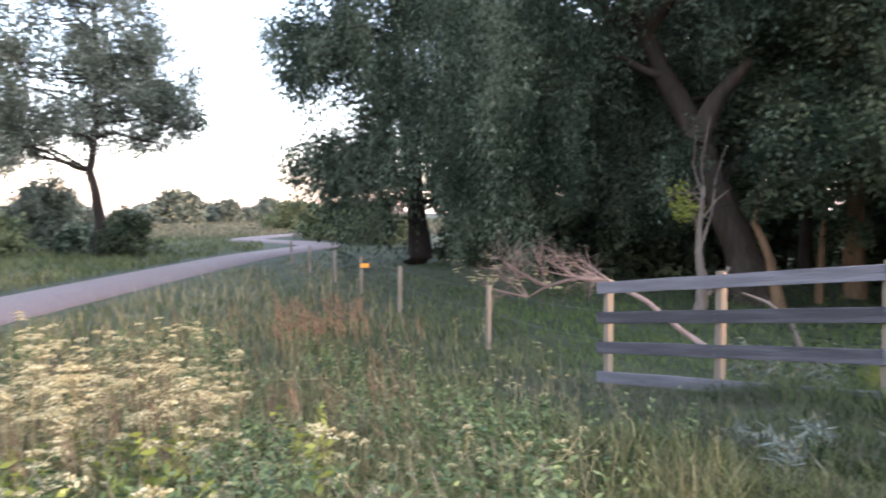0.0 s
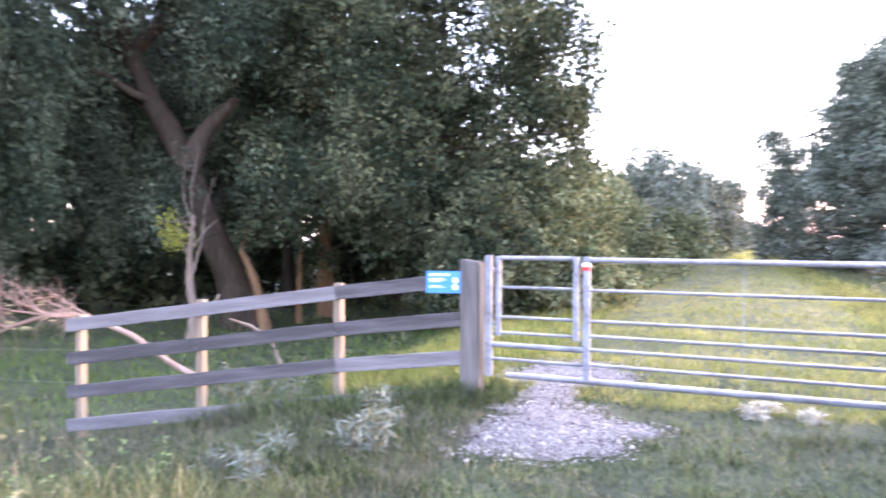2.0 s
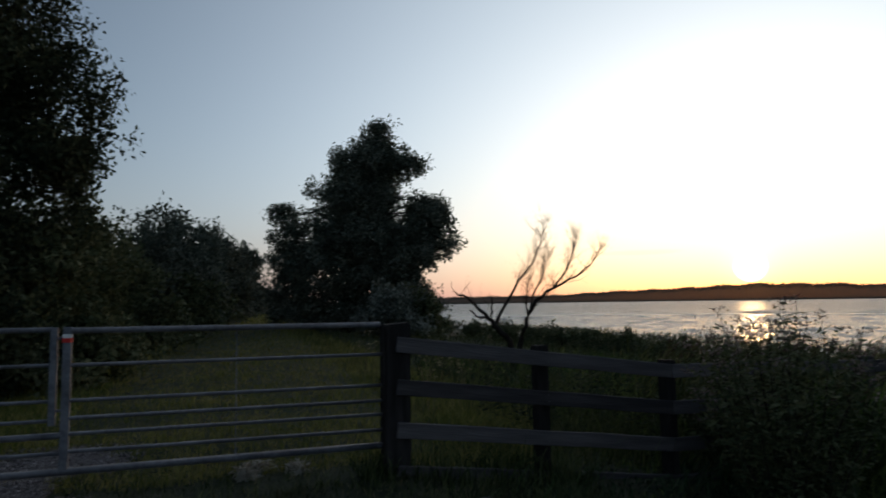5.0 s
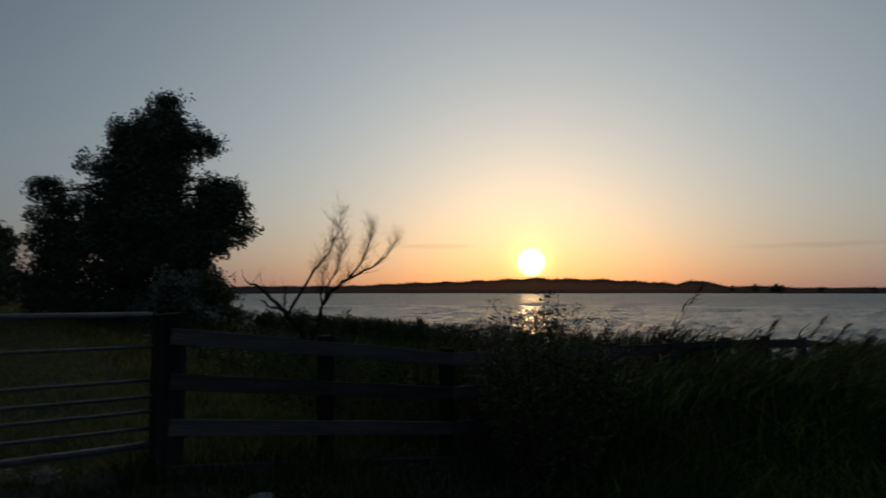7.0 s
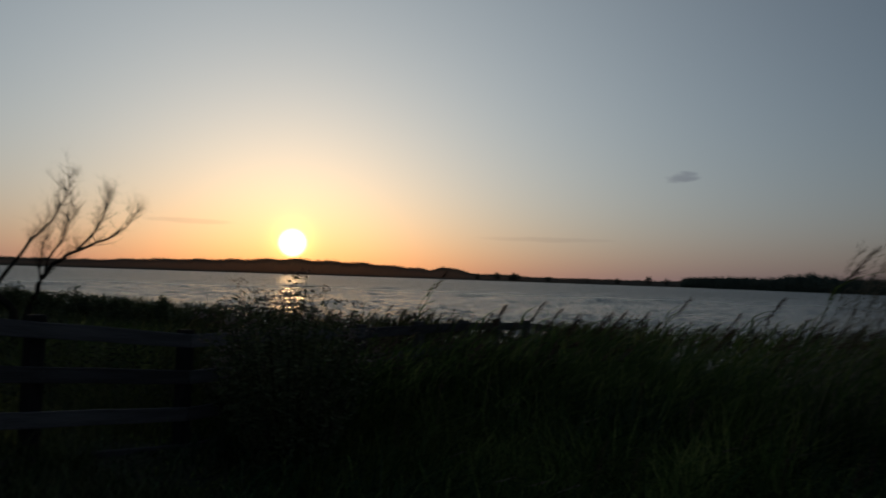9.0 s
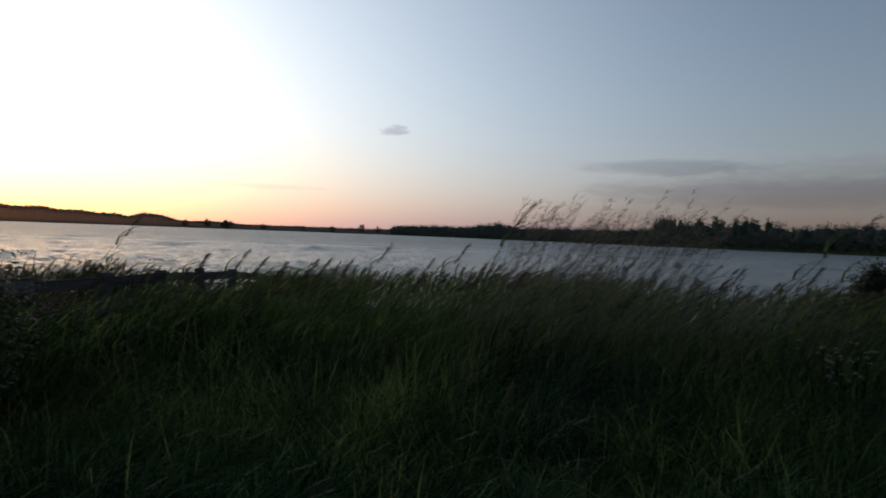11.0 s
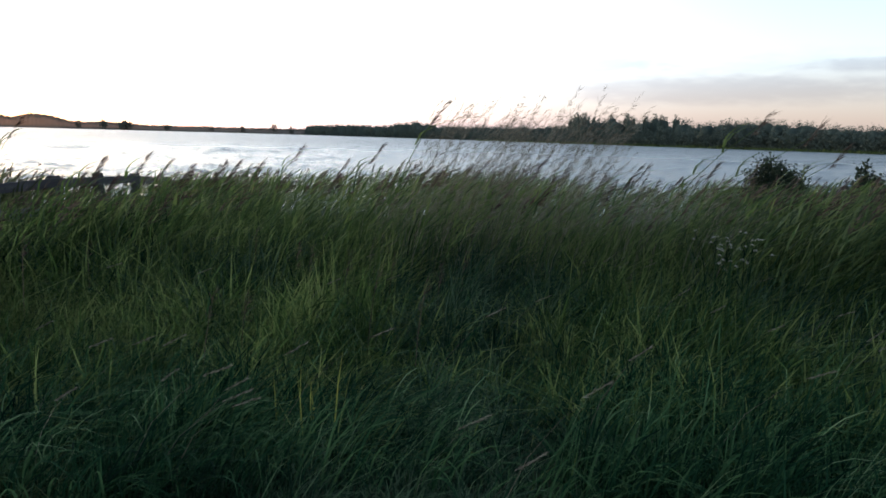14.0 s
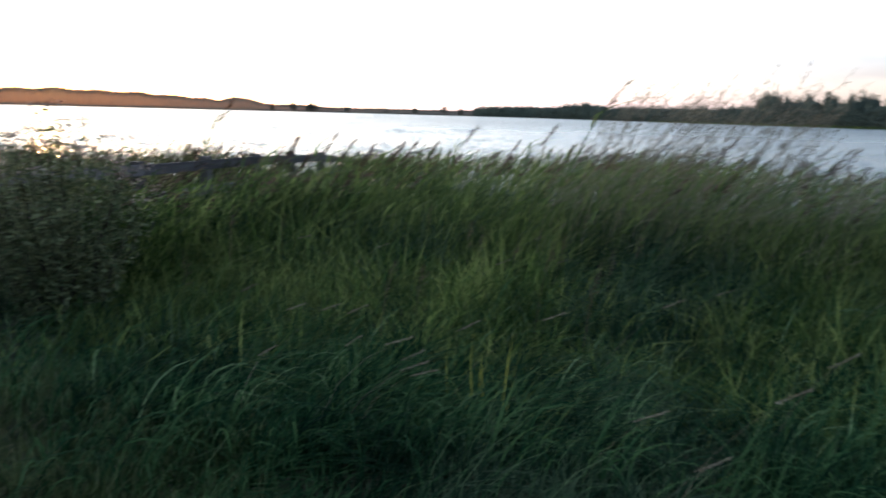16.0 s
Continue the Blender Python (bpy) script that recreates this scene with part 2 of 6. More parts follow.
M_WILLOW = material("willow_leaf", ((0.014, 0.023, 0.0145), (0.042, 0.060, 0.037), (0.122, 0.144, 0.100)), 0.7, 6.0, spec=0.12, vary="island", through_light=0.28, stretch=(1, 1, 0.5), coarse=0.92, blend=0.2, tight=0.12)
M_GREYWILLOW = material("grey_willow_leaf", ((0.0633, 0.0759, 0.0633), (0.1357, 0.1518, 0.1242), (0.2530, 0.2714, 0.2300)), 0.75, 5.0, spec=0.1, vary="island", through_light=0.25, coarse=0.8, blend=0.3, tight=0.18)
M_ALDER = material("dark_green_leaf", ((0.012, 0.020, 0.0135), (0.037, 0.048, 0.027), (0.094, 0.102, 0.058)), 0.85, 6.0, spec=0.05, vary="island", through_light=0.22, coarse=0.88, blend=0.2, tight=0.16)
M_SHRUB = material("shrub_leaf", ((0.0330, 0.0472, 0.0216), (0.0786, 0.0952, 0.0470), (0.1696, 0.1794, 0.0978)), 0.7, 6.0, spec=0.12, vary="island", through_light=0.26, coarse=0.8, blend=0.3, tight=0.18)
# far-shore leaves: paler colour, in the second also sky showing through, imitates haze
M_FARLEAF = material("haze_lightened_foliage", ((0.062, 0.080, 0.068), (0.076, 0.096, 0.080), (0.092, 0.112, 0.090)), 0.95, 0.05, vary="island", through_light=0.3, spec=0.0)
M_HAZYLEAF = material("haze_mixed_foliage", ((0.080, 0.085, 0.070), (0.100, 0.105, 0.085), (0.120, 0.120, 0.100)), 0.95, 0.05, vary="island", through_light=0.3, airy=0.14, spec=0.0)
M_BARK = material("grey_brown_bark", ((0.010, 0.009, 0.008), (0.024, 0.020, 0.017), (0.052, 0.043, 0.035)), 0.95, 16.0, 1.0, 18, stretch=(1, 1, 0.25), spec=0.05)
M_WILLOWBARK = material("furrowed_willow_bark", ((0.0148, 0.0117, 0.0094), (0.0367, 0.0281, 0.0218), (0.0780, 0.0601, 0.0468)), 0.95, 12.0, 1.0, 14, stretch=(1, 1, 0.2), spec=0.05)
# alder bark, made lighter and more orange to paint low sunlight on the trunks
M_SUNBARK = material("sun_tinted_bark", ((0.058, 0.034, 0.019), (0.125, 0.075, 0.043), (0.205, 0.132, 0.080)), 0.9, 16.0, 0.8, 18, stretch=(1, 1, 0.25), spec=0.05)
M_TWIG = material("dry_pink_twig", ((0.09, 0.055, 0.043), (0.19, 0.12, 0.095), (0.30, 0.21, 0.17)), 0.85, 10.0, 0.4, 30, stretch=(1, 1, 0.3))
M_PALEBARK = material("pale_bare_wood", ((0.050, 0.038, 0.030), (0.112, 0.086, 0.068), (0.210, 0.170, 0.138)), 0.85, 10.0, 0.5, 30, stretch=(1, 1, 0.3))
M_PLANK = material("weathered_plank", ((0.040, 0.037, 0.039), (0.080, 0.074, 0.078), (0.135, 0.126, 0.132)), 0.9, 14.0, 0.7, 60, vary="object", spec=0.15, stretch=(0.12, 1, 1), tight=0.15)
M_POST = material("weathered_post", ((0.016, 0.015, 0.015), (0.046, 0.042, 0.042), (0.105, 0.096, 0.094)), 0.9, 14.0, 0.9, 60, vary="object", spec=0.15, stretch=(1, 1, 0.12), tight=0.14)
M_STAKE = material("fresh_post_wood", ((0.080, 0.060, 0.045), (0.140, 0.108, 0.080), (0.205, 0.163, 0.122)), 0.85, 16.0, 0.4, 60, vary="object", stretch=(1, 1, 0.12))
M_ZINC = material("galvanised_steel", ((0.075, 0.08, 0.095), (0.125, 0.135, 0.16), (0.19, 0.205, 0.235)), 0.5, 30.0, 0.08, 90, metal=0.25, tight=0.15)
M_WIRE = material("dull_wire", ((0.06, 0.06, 0.06), (0.12, 0.12, 0.12)), 0.6, 30.0, metal=0.4)
M_BLUE = material("blue_sign_enamel", ((0.007, 0.125, 0.40), (0.011, 0.155, 0.46)), 0.35, 3.0, spec=0.5)
M_WHITE = material("white_print", ((0.66, 0.67, 0.68), (0.8, 0.8, 0.8)), 0.5, 20.0)
M_RED = material("red_print", ((0.5, 0.02, 0.02), (0.62, 0.03, 0.03)), 0.5, 20.0)
M_GRAVEL = material("crushed_shell_gravel", ((0.0638, 0.0542, 0.0522), (0.1318, 0.1170, 0.1152), (0.2167, 0.1995, 0.1980)), 0.9, 60.0, 1.0, 120, coarse=0.3)
M_PEBBLE = material("gravel_chip", ((0.066, 0.058, 0.060), (0.170, 0.154, 0.156), (0.320, 0.302, 0.304)), 0.9, 30.0, vary="island")
M_STONE = material("grey_boulder", ((0.130, 0.130, 0.130), (0.240, 0.240, 0.245), (0.340, 0.340, 0.340)), 0.9, 12.0, 0.6, 30)
M_ROAD = material("smooth_asphalt", ((0.090, 0.066, 0.062), (0.122, 0.090, 0.085), (0.155, 0.117, 0.110)), 0.85, 40.0, 0.5, 200)
M_ORANGE = material("orange_tape", ((0.7, 0.2, 0.02), (0.8, 0.28, 0.03)), 0.5, 9.0)
M_YELLOW = material("yellow_leaf", ((0.130, 0.150, 0.030), (0.280, 0.280, 0.055)), 0.6, 3.0, vary="island", through_light=0.4)


def water_material():
    mt = bpy.data.materials.new("lake_water")
    mt.use_nodes = True
    nt = mt.node_tree
    b = nt.nodes["Principled BSDF"]
    b.inputs["Base Color"].default_value = (0.012, 0.018, 0.018, 1)
    b.inputs["IOR"].default_value = 1.33
    N, L = nt.nodes.new, nt.links.new
    tc = N("ShaderNodeTexCoord")
    away, chop = N("ShaderNodeVectorMath"), N("ShaderNodeMapRange")   # farther out the small waves merge into gloss
    away.operation = "LENGTH"
    L(tc.outputs["Object"], away.inputs[0])
    L(away.outputs["Value"], chop.inputs[0])
    for i, v in ((1, 50.0), (2, 220.0), (3, 0.20), (4, 0.36)):
        chop.inputs[i].default_value = v
    L(chop.outputs[0], b.inputs["Roughness"])
    last = None
    for scale, strength, dist, turn, squash in ((6.0, 1.0, 0.08, 0.45, 0.4), (2.1, 1.0, 0.26, 0.65, 0.35), (0.8, 1.0, 0.34, 0.55, 0.3)):
        mp, no, bp = N("ShaderNodeMapping"), N("ShaderNodeTexNoise"), N("ShaderNodeBump")
        mp.inputs["Rotation"].default_value = (0, 0, turn)
        mp.inputs["Scale"].default_value = (1, squash, 1)
        L(tc.outputs["Object"], mp.inputs[0])
        L(mp.outputs[0], no.inputs[0])
        no.inputs["Scale"].default_value, no.inputs["Detail"].default_value = scale, 4
        L(no.outputs[0], bp.inputs["Height"])
        bp.inputs["Strength"].default_value, bp.inputs["Distance"].default_value = strength, dist
        if last:
            L(last, bp.inputs["Normal"])
        last = bp.outputs[0]
    L(last, b.inputs["Normal"])
    return mt


M_WATER = water_material()


# ---- building blocks ----
class Heap:
    """Collects vertices and faces for one mesh."""

    def __init__(self):
        self.v, self.loops, self.sizes, self.n = [], [], [], 0

    def add(self, verts, faces):
        """verts (n, 3); faces (m, k) of indices into them."""
        verts, faces = np.asarray(verts, float).reshape(-1, 3), np.asarray(faces, int)
        self.v.append(verts)
        self.loops.append((faces + self.n).ravel())
        self.sizes.append(np.full(len(faces), faces.shape[1]))
        self.n += len(verts)

    def mesh(self, name, mt, flat=True):
        me = bpy.data.meshes.new(name)
        v, l, k = np.concatenate(self.v), np.concatenate(self.loops), np.concatenate(self.sizes)
        me.vertices.add(len(v))
        me.vertices.foreach_set("co", v.ravel())
        me.loops.add(len(l))
        me.loops.foreach_set("vertex_index", l)
        me.polygons.add(len(k))
        me.polygons.foreach_set("loop_start", np.concatenate(([0], np.cumsum(k)[:-1])))
        me.update(calc_edges=True)
        if not flat:
            me.polygons.foreach_set("use_smooth", np.ones(len(k), bool))
        me.validate()
        me.materials.append(mt)
        return me


rng = np.random.default_rng(7)


def blades(heap, base, height, width, lean_dir, lean, face=None, curl=None, segs=2):
    """Bent tapering blades. base (n,3), height, width, lean (n,), lean_dir (n,2): the way in which they bow."""
    n = len(base)
    if not n:
        return
    face = rng.uniform(0, 2 * np.pi, n) if face is None else face
    side = np.stack((np.cos(face), np.sin(face), np.zeros(n)), 1) * (width / 2)[:, None]
    rows = []
    for i in range(segs):
        q = i / segs
        mid = base.copy()
        mid[:, :2] += lean_dir * (lean * height * q ** 2)[:, None]
        mid[:, 2] += height * q * (1 - 0.35 * np.minimum(lean, 1.4) * q)
        w = (1 - 0.55 * q)
        rows += [mid - side * w, mid + side * w]
    tip = base.copy()
    tip[:, :2] += lean_dir * (lean * height)[:, None]
    tip[:, 2] += height * (1 - 0.35 * np.minimum(lean, 1.4))
    rows.append(tip)
    k = len(rows)
    verts = np.stack(rows, 1).reshape(-1, 3)
    o = np.arange(n) * k
    for i in range(segs - 1):
        heap_faces = np.stack((o + 2 * i, o + 2 * i + 1, o + 2 * i + 3, o + 2 * i + 2), 1)
        if i == 0:
            heap.add(verts, heap_faces)
            back = heap.n - len(verts)
        else:
            heap.loops.append((heap_faces + back).ravel())
            heap.sizes.append(np.full(n, 4))
    if segs == 1:
        heap.add(verts, np.stack((o, o + 1, o + 2), 1))
    else:
        heap.loops.append((np.stack((o + 2 * segs - 2, o + 2 * segs - 1, o + 2 * segs), 1) + back).ravel())
        heap.sizes.append(np.full(n, 3))


def arching(heap, base, length, width, dirs, droop, segs=6):
    """Long blades that rise, bow over with the wind and hang at the tip."""
    n = len(base)
    if not n:
        return
    flat = unit(np.concatenate((dirs, np.zeros((n, 1))), 1))
    side = np.stack((-flat[:, 1], flat[:, 0], np.zeros(n)), 1)
    side = unit(side + rng.normal(size=(n, 3)) * (0.5, 0.5, 0.2)) * (width / 2)[:, None]
    rows = []
    for i in range(segs + 1):
        q = i / segs
        mid = base + flat * (length * 0.62 * q ** 1.7 * (0.4 + 0.6 * droop))[:, None]
        mid[:, 2] += length * (1.05 * q - 0.68 * droop * q ** 2.4)
        w = min(1.0, 0.55 + 1.5 * q) * (1 - q ** 3) + 0.04
        rows += [mid - side * w, mid + side * w]
    k = len(rows)
    o = np.arange(n) * k
    f = [np.stack((o + 2 * i, o + 2 * i + 1, o + 2 * i + 3, o + 2 * i + 2), 1) for i in range(segs)]
    heap.add(np.stack(rows, 1).reshape(-1, 3), np.concatenate(f))


def unit(a):
    return a / np.maximum(np.linalg.norm(a, axis=1, keepdims=True), 1e-9)


def leaves(heap, where, along, length, width):
    """Pointed leaves: a folded quad each, from where along its direction."""
    n = len(where)
    along = unit(along)
    side = unit(np.cross(along, rng.normal(size=(n, 3))))
    length, width = np.broadcast_to(length, (n,))[:, None], np.broadcast_to(width, (n,))[:, None]
    mid = where + along * length * 0.45
    v = np.stack((where, mid + side * width / 2, where + along * length, mid - side * width / 2), 1).reshape(-1, 3)
    heap.add(v, (np.arange(n) * 4)[:, None] + np.arange(4)[None, :])


def tube(heap, points, radii, sides=6, cap=True):
    """A tapered, bent round bar through points."""
    pts = [Vector(p) for p in points]
    rings = []
    for i, p in enumerate(pts):
        t = (pts[min(i + 1, len(pts) - 1)] - pts[max(i - 1, 0)]).normalized()
        a = t.orthogonal().normalized() if abs(t.z) > 0.95 else t.cross(Vector((0, 0, 1))).normalized()
        b = t.cross(a)
        for k in range(sides):
            q = 2 * math.pi * k / sides
            rings.append(p + (a * math.cos(q) + b * math.sin(q)) * radii[i])
    n = len(pts)
    f = [(i * sides + k, i * sides + (k + 1) % sides, (i + 1) * sides + (k + 1) % sides, (i + 1) * sides + k) for i in range(n - 1) for k in range(sides)]
    heap.add([tuple(v) for v in rings], f)
    if cap:
        start = heap.n - len(rings)
        for i in (0, n - 1):
            heap.loops.append(np.arange(sides) + start + i * sides)
            heap.sizes.append(np.array([sides]))


def part(name, bm, mt, parent, label=""):
    """A mesh object under parent, from a bmesh, a Heap or a mesh."""
    if isinstance(bm, Heap):
        me = bm.mesh(name, mt)
    elif isinstance(bm, bpy.types.Mesh):
        me = bm
    else:
        me = bpy.data.meshes.new(name)
        bm.to_mesh(me)
        bm.free()
        me.materials.append(mt)
    ob = new(name, me)
    if parent is not None:
        ob.parent = parent
    if label:
        ob["label"] = label
    return ob


def thing(name, where, label, category, group="", turn=0.0):
    ob = new(name)
    ob.matrix_world = Matrix.Translation(where) @ Matrix.Rotation(turn, 4, "Z")
    ob.empty_display_size = 0.1
    return tagged(ob, label, category, group)


def beam(length, height, depth, bevel=0.006, wob=0.0):
    """A sawn bar along x from 0, its section centred, its edges rounded and slightly worn."""
    bm = bmesh.new()
    bmesh.ops.create_cube(bm, size=1.0)
    for v in bm.verts:
        v.co = Vector(((v.co.x + 0.5) * length, v.co.y * depth, v.co.z * height))
    if wob:
        bmesh.ops.subdivide_edges(bm, edges=[e for e in bm.edges if abs(e.verts[0].co.x - e.verts[1].co.x) > length * 0.5], cuts=5)
        for v in bm.verts:
            v.co += noise.noise_vector(v.co * 1.7) * wob
    bmesh.ops.bevel(bm, geom=[e for e in bm.edges if e.calc_face_angle(0) > 1.0], offset=bevel, segments=1, affect="EDGES")
    return bm


def pipe(a, b, r, sides=10):
    h = Heap()
    tube(h, (a, b), (r, r), sides)
    return h


# ---- ground, water, road ----
def build_ground():
    radii = np.concatenate(([0.0], np.geomspace(0.4, 4500, 150)))
    angles = np.linspace(0, 2 * np.pi, 241)[:-1]
    rr, aa = np.meshgrid(radii[1:], angles, indexing="ij")
    x, y = rr * np.cos(aa), rr * np.sin(aa)
    v = np.stack((x, y, lift(x, y)), -1).reshape(-1, 3)
    v = np.concatenate((v, [[0, 0, float(lift(0, 0))]]))
    n, k = len(radii) - 1, len(angles)
    i, j = np.meshgrid(np.arange(n - 1), np.arange(k), indexing="ij")
    a, b = i * k + j, i * k + (j + 1) % k
    h = Heap()
    h.add(v, np.stack((a, a + k, b + k, b), -1).reshape(-1, 4))
    h.loops.append(np.stack((np.full(k, n * k), np.arange(k), (np.arange(k) + 1) % k), 1).ravel())
    h.sizes.append(np.full(k, 3))
    ob = new("ground", h.mesh("ground", M_SOIL, flat=False))
    return tagged(ob, "green meadow earth sloping from the dike to the lake", "ground", kind="structure")


build_ground()


def build_water():
    """A wide sheet; within 170 m of the dike it is heaved by wind waves."""
    waves = []
    wr = np.random.default_rng(3)
    for k in range(22):
        lam = 0.8 * 1.095 ** k
        a = math.atan2(-0.78, -0.63) + wr.normal() * 0.5
        waves.append((2 * math.pi / lam, math.cos(a), math.sin(a), wr.uniform(0, 6.28), 0.032 * lam / (1 + (lam / 1.7) ** 2), lam))
    for k in range(9):
        lam = 5.5 * 1.17 ** k
        a = math.atan2(-0.78, -0.63) + wr.normal() * 0.45
        waves.append((2 * math.pi / lam, math.cos(a), math.sin(a), wr.uniform(0, 6.28), 0.006 * lam, lam))
    angles = np.radians(np.arange(-178, -46, 0.42))
    radii = 19.0 * np.exp(np.arange(0, 226) * 0.0107)
    rr, aa = np.meshgrid(radii, angles, indexing="ij")
    x, y = -np.sin(aa) * rr, np.cos(aa) * rr
    z = np.zeros_like(x)
    for k, cx, cy, ph, amp, lam in waves:
        z += amp * smooth(1.4, 2.8, lam / (rr * 0.0107)) * (smooth(45, 110, rr) if lam > 5.4 else 1.0) * np.sin(k * (cx * x + cy * y) + ph)
    z *= 0.65 + 0.7 * (0.5 + 0.5 * np.sin(0.21 * x + 0.9) * np.cos(0.17 * y))
    z *= 1 - smooth(160, 208, rr)
    n, k = rr.shape
    i, j = np.meshgrid(np.arange(n - 1), np.arange(k - 1), indexing="ij")
    a = i * k + j
    h = Heap()
    h.add(np.stack((x, y, WATER_Z + z), -1).reshape(-1, 3), np.stack((a, a + k, a + k + 1, a + 1), -1).reshape(-1, 4))
    edge = (n - 1) * k
    far = 3000.0
    o = np.stack((-np.sin(angles) * far, np.cos(angles) * far, np.full(k, WATER_Z)), 1)
    inner = np.stack((x[-1], y[-1], np.full(k, WATER_Z)), 1)
    q = np.arange(k - 1)
    h.add(np.concatenate((inner, o)), np.stack((q, q + k, q + k + 1, q + 1), 1))
    ob = new("lake_water", h.mesh("lake_water", M_WATER, flat=False))
    return tagged(ob, "grey wind-rippled lake water reflecting the evening sky", "water", kind="structure")


build_water()


def ribbon(points, width, rise, name, mt, label, category):
    """A strip that follows the ground along points, with thick edges."""
    pts = [Vector(p) for p in points]
    fine = []
    for i in range(len(pts) - 1):
        p0, p1, p2, p3 = pts[max(i - 1, 0)], pts[i], pts[i + 1], pts[min(i + 2, len(pts) - 1)]
        for k in range(10):
            t = k / 10
            fine.append(0.5 * ((2 * p1) + (p2 - p0) * t + (2 * p0 - 5 * p1 + 4 * p2 - p3) * t * t + (3 * p1 - p0 - 3 * p2 + p3) * t ** 3))
    fine.append(pts[-1])
    h, v = Heap(), []
    for i, p in enumerate(fine):
        t = (fine[min(i + 1, len(fine) - 1)] - fine[max(i - 1, 0)]).normalized()
        side = Vector((-t.y, t.x, 0))
        z = float(lift(p.x, p.y)) + rise
        for off, dz in ((-0.54, -0.12), (-0.5, 0), (0, 0.03), (0.5, 0), (0.54, -0.12)):
            q = p + side * width * off
            v.append((q.x, q.y, z + dz))
    n = len(fine)
    h.add(v, [(i * 5 + k, i * 5 + k + 1, (i + 1) * 5 + k + 1, (i + 1) * 5 + k) for i in range(n - 1) for k in range(4)])
    return tagged(new(name, h.mesh(name, mt, flat=False)), label, category, kind="structure")


def first(depth, lateral):
    """Plan position by depth and sideways distance along the view with which the walk starts."""
    a = radians(24.54)
    return Vector((-math.sin(a) * depth + math.cos(a) * lateral, math.cos(a) * depth + math.sin(a) * lateral, 0))


ROAD = [first(d, l) for d, l in ((-30, -11.9), (0, -11.3), (15, -11.2), (26, -11.1), (36, -10.7), (42, -9.6), (47, -8.9), (52, -11.5), (57, -16.8), (62, -18.2), (72, -17.0), (85, -12), (110, -8))]
ribbon(ROAD, 2.95, 0.07, "road", M_ROAD, "narrow smooth grey-violet asphalt lane winding through the meadow", "road")

# ---- gate and fences ----
TURN_D = math.atan2(V[1], V[0])   # the fence's line runs across the dike
GATE_S = 6.5


def put(ob, parent, m):
    """Places a part, or a thing of its own, in the world."""
    ob.matrix_basis = parent.matrix_basis.inverted() @ m if parent is not None else m


def wooden_post(name, s, d, top, size, bottom, mt, parent=None, lean=0.0, slant=0.0):
    """A square sawn post; with a parent it is a part."""
    bm = bmesh.new()
    bmesh.ops.create_cube(bm, size=1.0)
    for v in bm.verts:
        v.co = Vector((v.co.x * size, v.co.y * size, (v.co.z + 0.5) * (top - bottom)))
        if v.co.z > 0.1:
            v.co.z += slant * v.co.x / size - abs(v.co.y) * 0.06
    bmesh.ops.subdivide_edges(bm, edges=[e for e in bm.edges if abs(e.verts[0].co.z - e.verts[1].co.z) > 0.3], cuts=4)
    for v in bm.verts:
        v.co += noise.noise_vector(Vector((v.co.x, v.co.y, v.co.z * 2)) * 3 + Vector((d, s, 0))) * 0.006
    bmesh.ops.bevel(bm, geom=[e for e in bm.edges if e.calc_face_angle(0) > 1.0], offset=size * 0.06, segments=2, affect="EDGES")
    ob = part(name, bm, mt, parent)
    base = at(s, d, bottom)
    put(ob, parent, Matrix.Translation(base) @ Matrix.Rotation(TURN_D, 4, "Z") @ Matrix.Rotation(lean, 4, "Y"))
    return ob


def rail_between(parent, a, b, height=0.15, depth=0.035):
    a, b = Vector(a), Vector(b)
    ob = part("rail", beam((b - a).length, height, depth, 0.006, 0.008), M_PLANK, parent)
    w = b - a
    put(ob, parent, Matrix.Translation(a) @ Matrix.Rotation(math.atan2(w.y, w.x), 4, "Z") @ Matrix.Rotation(-math.asin(w.z / w.length), 4, "Y"))
    return ob


def plank_fence(label, posts, rails, post_size, front):
    """posts: (s, d, top, bottom, material); rails: z offsets from the top rail's line at each post."""
    fence = thing("plank_fence", at(posts[0][0], posts[0][1], posts[0][3]), label, "fence")
    bpy.context.view_layer.update()
    for s, d, top, bottom, mt, size in posts:
        wooden_post("post", s, d, top, size, bottom, mt, fence, rng.uniform(-0.012, 0.012))
    for rail in rails:
        for (s0, d0, z0), (s1, d1, z1) in zip(rail[:-1], rail[1:]):
            rail_between(fence, at(s0 - front, d0, z0), at(s1 - front, d1, z1))
    nail = pipe((0, 0, 0), (0, -0.006, 0), 0.007, 7).mesh("nail", M_WIRE)
    for s, d, top, bottom, mt, size in posts[:4]:
        for rail in rails:
            ds = [q[1] for q in rail]
            if min(ds) <= d <= max(ds):
                order = sorted(rail, key=lambda q: q[1])
                z, sr = (float(np.interp(d, [q[1] for q in order], [q[i] for q in order])) for i in (2, 0))
                for up in (-0.035, 0.035):
                    ob = part("nail", nail, None, fence)
                    put(ob, fence, Matrix.Translation(at(sr - front - 0.017, d + 0.01, z + up)) @ Matrix.Rotation(TURN_D, 4, "Z"))
    return fence


# left of the gate: three bays that drop from the dike
LEFT = ((6.45, -2.62, 1.235), (6.14, -3.95, 1.08), (5.78, -5.55, 0.87), (5.43, -7.05, 0.665))
left_posts = [(s + 0.07, d, z + 0.105, z - 1.45, M_STAKE, 0.09) for s, d, z in LEFT[1:]]
rails = []
for k in range(4):
    drop = 0.39 * k
    rails.append([(LEFT[0][0], LEFT[0][1], LEFT[0][2] - drop * 1.03), (LEFT[1][0], LEFT[1][1], LEFT[1][2] - drop), (LEFT[3][0] - 0.02, LEFT[3][1] - 0.12, LEFT[3][2] - 0.02 - drop)])
